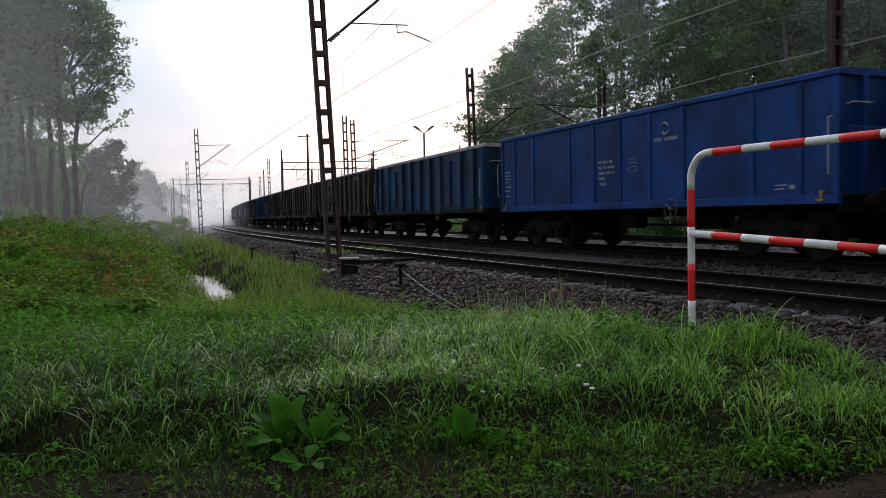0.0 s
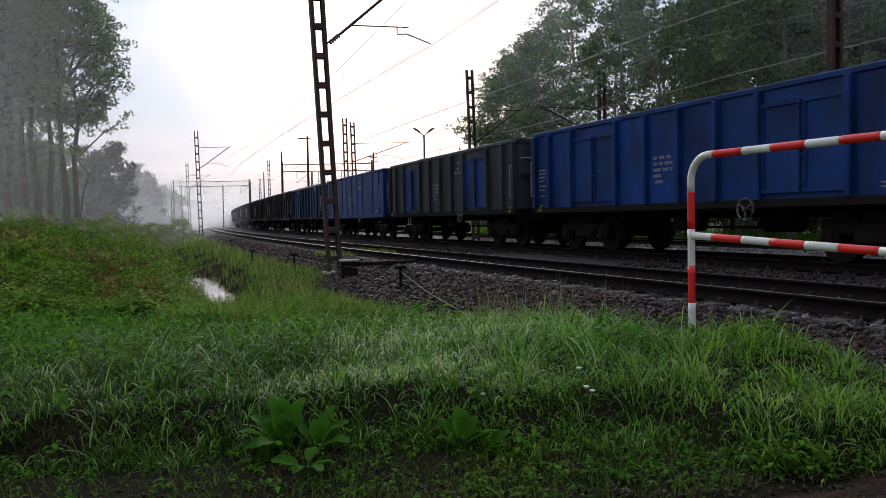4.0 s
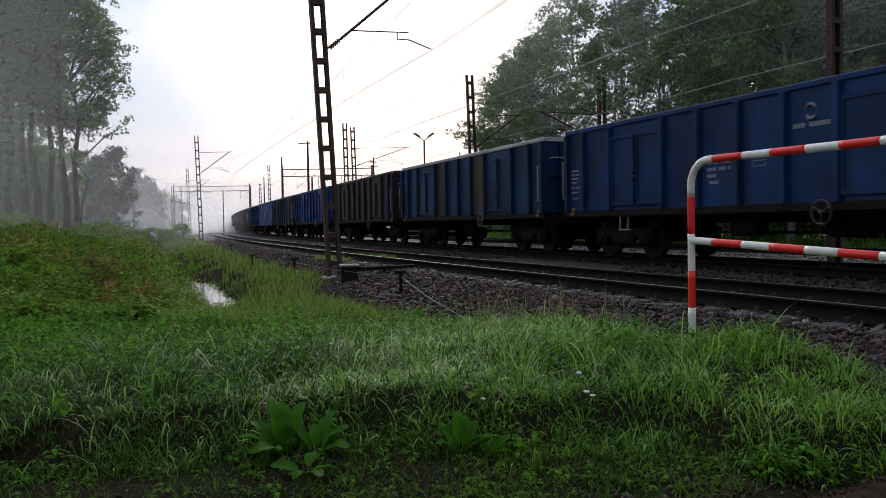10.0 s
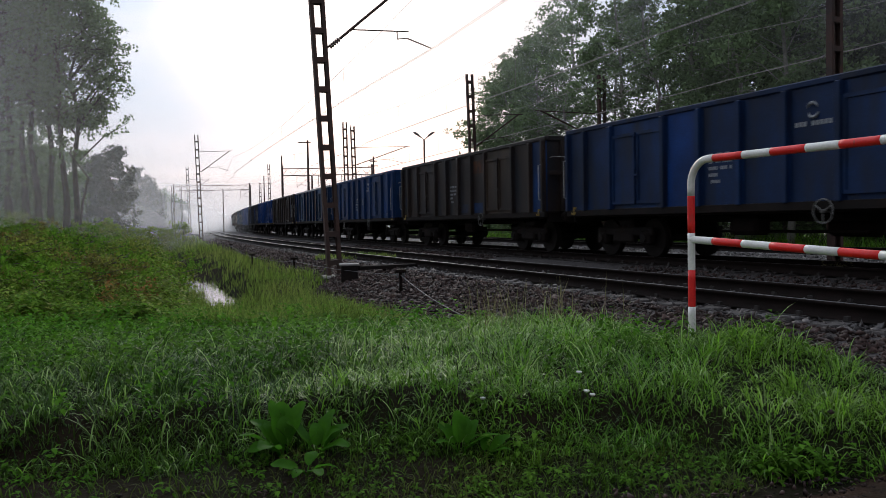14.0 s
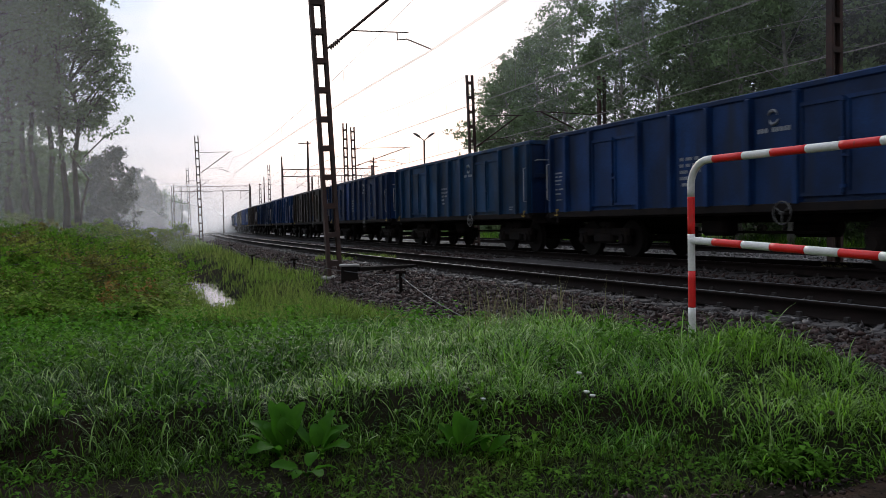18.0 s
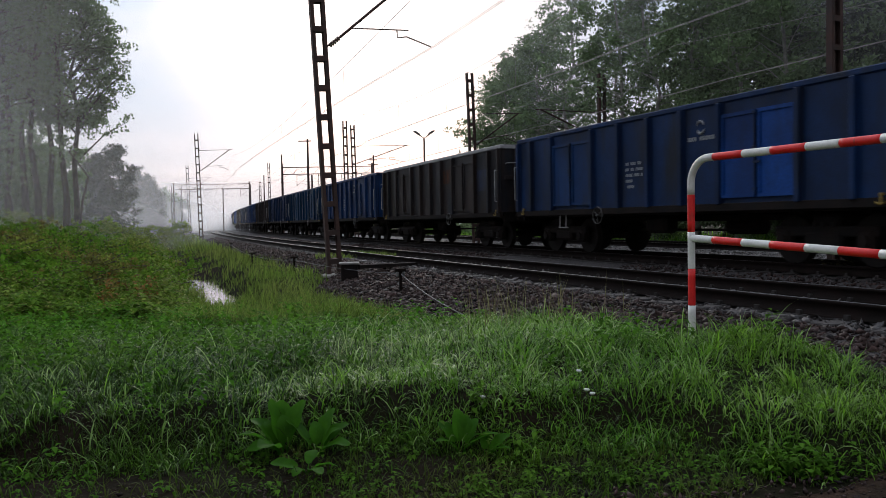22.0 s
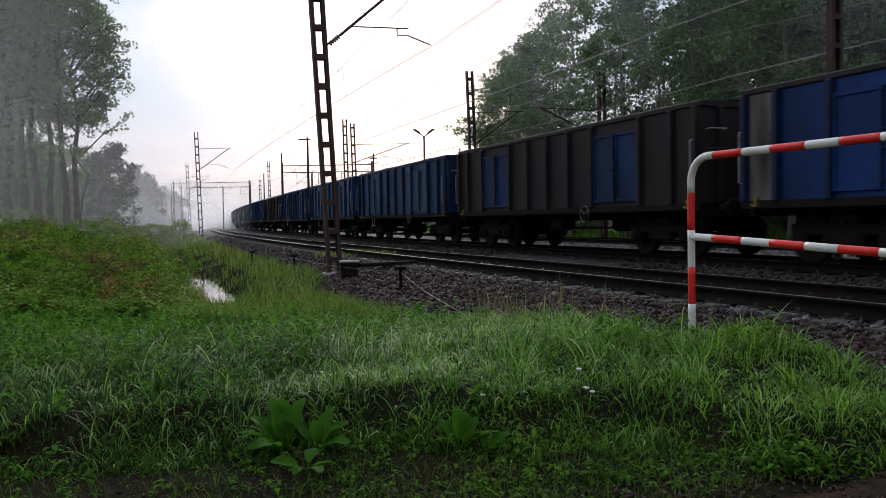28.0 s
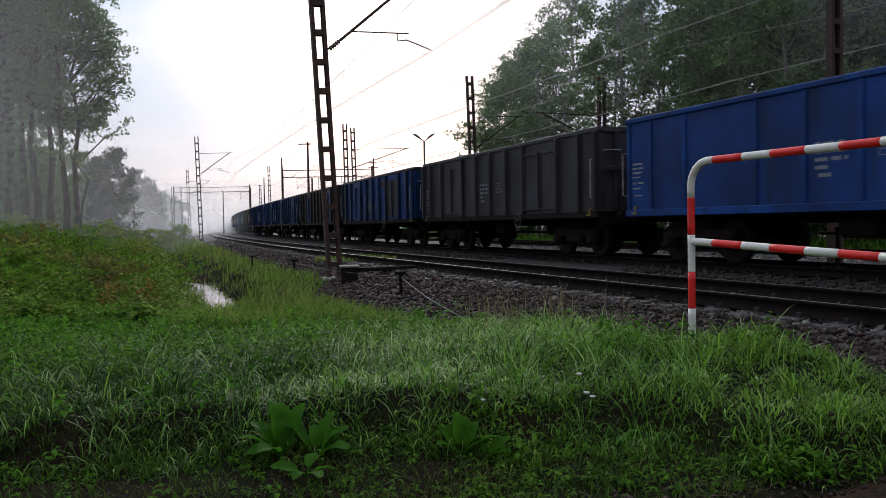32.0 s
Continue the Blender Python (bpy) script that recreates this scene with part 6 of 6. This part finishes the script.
stones("path_grit", GRIT[0], GRIT[1], ground_z(*GRIT) + 0.03, np.full(len(GRIT[0]), 0.010), 96, M_STONE, "loose grit on the trodden path edge")

# ---- water ----
wy = np.linspace(15, 42, 60)
wv = np.concatenate([np.stack([ditch_x(wy) + k * 0.95, wy, np.full(60, -0.86)], 1) for k in (-1, 1)])
wq = np.array([[k, k + 60, k + 61, k + 1] for k in range(59)])
M_WATER = material("ditch_water", (0.02, 0.02, 0.016), 0.05, scale=1, fine=7, bump=0.12, spread=0.05, depth=0.02)
tagged(new("water", raw_mesh("water", wv, wq, M_WATER, True)), "still ditch water that mirrors the pale sky", "water", kind="structure")
sleepers()


# ---- morning mist, in thin still veils ----
def mist(label, a, c, z1, amount, low=0.25, z0=-1.0, way=None, back=0.9):
    """A soft veil between two places, dense near the ground and thinning upwards and at its ends."""
    m = bpy.data.materials.new("mist")
    m.use_nodes = True
    n, l = m.node_tree.nodes, m.node_tree.links
    n.clear()
    out, mix, clear, dif, tra, both = (n.new(k) for k in ("ShaderNodeOutputMaterial", "ShaderNodeMixShader", "ShaderNodeBsdfTransparent", "ShaderNodeBsdfDiffuse", "ShaderNodeBsdfTranslucent", "ShaderNodeMixShader"))
    tc, sep, noi = n.new("ShaderNodeTexCoord"), n.new("ShaderNodeSeparateXYZ"), n.new("ShaderNodeTexNoise")
    noi.inputs["Scale"].default_value, noi.inputs["Detail"].default_value = 0.09, 4.0
    l.new(tc.outputs["Object"], noi.inputs["Vector"])
    l.new(tc.outputs["Generated"], sep.inputs[0])
    ends, rise = n.new("ShaderNodeValToRGB"), n.new("ShaderNodeMapRange")
    e = ends.color_ramp.elements
    e[0].position, e[0].color, e[1].position, e[1].color = 0.0, (0, 0, 0, 1), 0.25, (1, 1, 1, 1)
    for p, v in ((0.75, 1), (1.0, 0)):
        e.new(p).color = (v, v, v, 1)
    ends.color_ramp.interpolation = "EASE"
    rise.interpolation_type = "SMOOTHSTEP"
    rise.inputs["To Min"].default_value, rise.inputs["To Max"].default_value = 1.0, low
    rise.inputs["From Min"].default_value, rise.inputs["From Max"].default_value = 0.0, 0.55
    if z0 > 0:
        rise.inputs["To Min"].default_value, rise.inputs["To Max"].default_value, rise.inputs["From Max"].default_value = 0.0, 1.0, 0.2
    top = n.new("ShaderNodeMapRange")
    top.interpolation_type = "SMOOTHSTEP"
    top.inputs["From Min"].default_value, top.inputs["From Max"].default_value = 1.0, 0.6
    l.new(sep.outputs["X"], ends.inputs["Fac"])
    l.new(sep.outputs["Z"], rise.inputs["Value"])
    l.new(sep.outputs["Z"], top.inputs["Value"])
    uneven = n.new("ShaderNodeMapRange")
    uneven.inputs["To Min"].default_value, uneven.inputs["To Max"].default_value = 0.75 * amount, 1.25 * amount
    uneven.inputs["From Min"].default_value, uneven.inputs["From Max"].default_value = 0.3, 0.7
    l.new(noi.outputs["Fac"], uneven.inputs["Value"])
    last = uneven.outputs["Result"]
    for other in (ends.outputs["Color"], rise.outputs["Result"], top.outputs["Result"]):
        mul = n.new("ShaderNodeMath")
        mul.operation = "MULTIPLY"
        l.new(last, mul.inputs[0])
        l.new(other, mul.inputs[1])
        last = mul.outputs["Value"]
    dif.inputs["Color"].default_value = tra.inputs["Color"].default_value = (0.96, 0.96, 0.97, 1)
    both.inputs[0].default_value = back
    l.new(dif.outputs["BSDF"], both.inputs[1])
    l.new(tra.outputs["BSDF"], both.inputs[2])
    l.new(last, mix.inputs[0])
    l.new(clear.outputs["BSDF"], mix.inputs[1])
    l.new(both.outputs["Shader"], mix.inputs[2])
    l.new(mix.outputs["Shader"], out.inputs["Surface"])
    a, c = Vector((*a, z0)), Vector((*c, z0))
    bow = (c - a).cross(Vector((0, 0, 1))).normalized() * (c - a).length * 0.03
    verts, quads = [], []
    for k in range(13):
        f = k / 12
        p = a.lerp(c, f) + bow * math.sin(math.pi * f) if way is None else Vector((*way(f), z0))
        verts += [(p.x - a.x, p.y - a.y, 0), (p.x - a.x, p.y - a.y, z1 - z0)]
    quads = [[2 * k, 2 * k + 2, 2 * k + 3, 2 * k + 1] for k in range(12)]
    ob = new("mist", raw_mesh("mist", verts, quads, m, True))
    ob.matrix_basis = pose(*a)
    tagged(ob, label, "mist", kind="stuff")


mist("thin morning mist before the oaks", (-50, 25), (-7.6, 27), 34, 0.32, 0.75, back=0.7)
mist("faint morning mist between the trees", (-72, 47), (-11, 49), 13, 0.34, 0.5)
mist("thin morning mist over the bank", (-80, 58), (-14, 60), 22, 0.5, 0.45)
mist("low morning mist over the meadow", (-120, 98), (-18, 100), 16, 0.5, 0.4)
mist("thick morning mist over the far meadow", (-190, 160), (-20, 164), 18, 0.5, 0.4)
mist("thick morning mist at the end of the line", (-200, 215), (90, 215), 15, 0.9, 0.6)


def before_wood(f):
    x, y, _ = along(46 - 50 * f, 13.3)
    return float(x), float(y)


mist("faint morning mist before the wood", before_wood(0), before_wood(1), 30, 0.20, 0.7, 2.8, before_wood)

# rough grass round about
gx, gy = scatter(24000, -26, 14, -22, 16, 251, lambda x, y, r: ~fan(x, y) & (o_side(x, y) < -4.6) & ((np.abs(x) > 6) | (y < -4) | (y > 3)))
blades("rough_grass", gx, gy, 0.22, 0.045, 1.2, 252, M_GRASS, "rough wet grass beside the path", 2)


# ---- what moves ----
def train_at(t):
    """Where the joint behind the first blue wagon stands on its track, in metres."""
    u = (t - 16) / 16
    return sum(c * u ** k for k, c in enumerate((111.155, 115.924, 8.241, 1.935, -0.87, -3.934, 0.0, 2.032)))


def wagon_pose(n, t):
    mid = train_at(t) - LENGTH * n + LENGTH / 2
    x0, y0, _ = on_far(mid - 4.5)
    x1, y1, _ = on_far(mid + 4.5)
    # the wagon's side at -y faces the camera
    return pose(float(x0 + x1) / 2, float(y0 + y1) / 2, 0, 0, 0, math.degrees(math.atan2(y0 - y1, x0 - x1)))


def motions():
    for n, w in WAGONS:
        walk(w, [(t, wagon_pose(n, t)) for t in range(0, 33)])
    for axles, q in ((AXLES_A, -0.9), (AXLES_B, 0.9)):
        rows = []
        for k in range(0, 481):
            t = k / 15
            rows.append((t, pose(q, 0, 0.46) @ Matrix.Rotation(-(train_at(t) - train_at(0)) / 0.46, 4, "Y")))
        walk(axles[0], rows)
        shared = axles[0].animation_data
        for other in axles[1:]:
            other.rotation_mode = "QUATERNION"
            keys = other.animation_data_create()
            keys.action = shared.action
            keys.action_slot = shared.action_slot


motions()
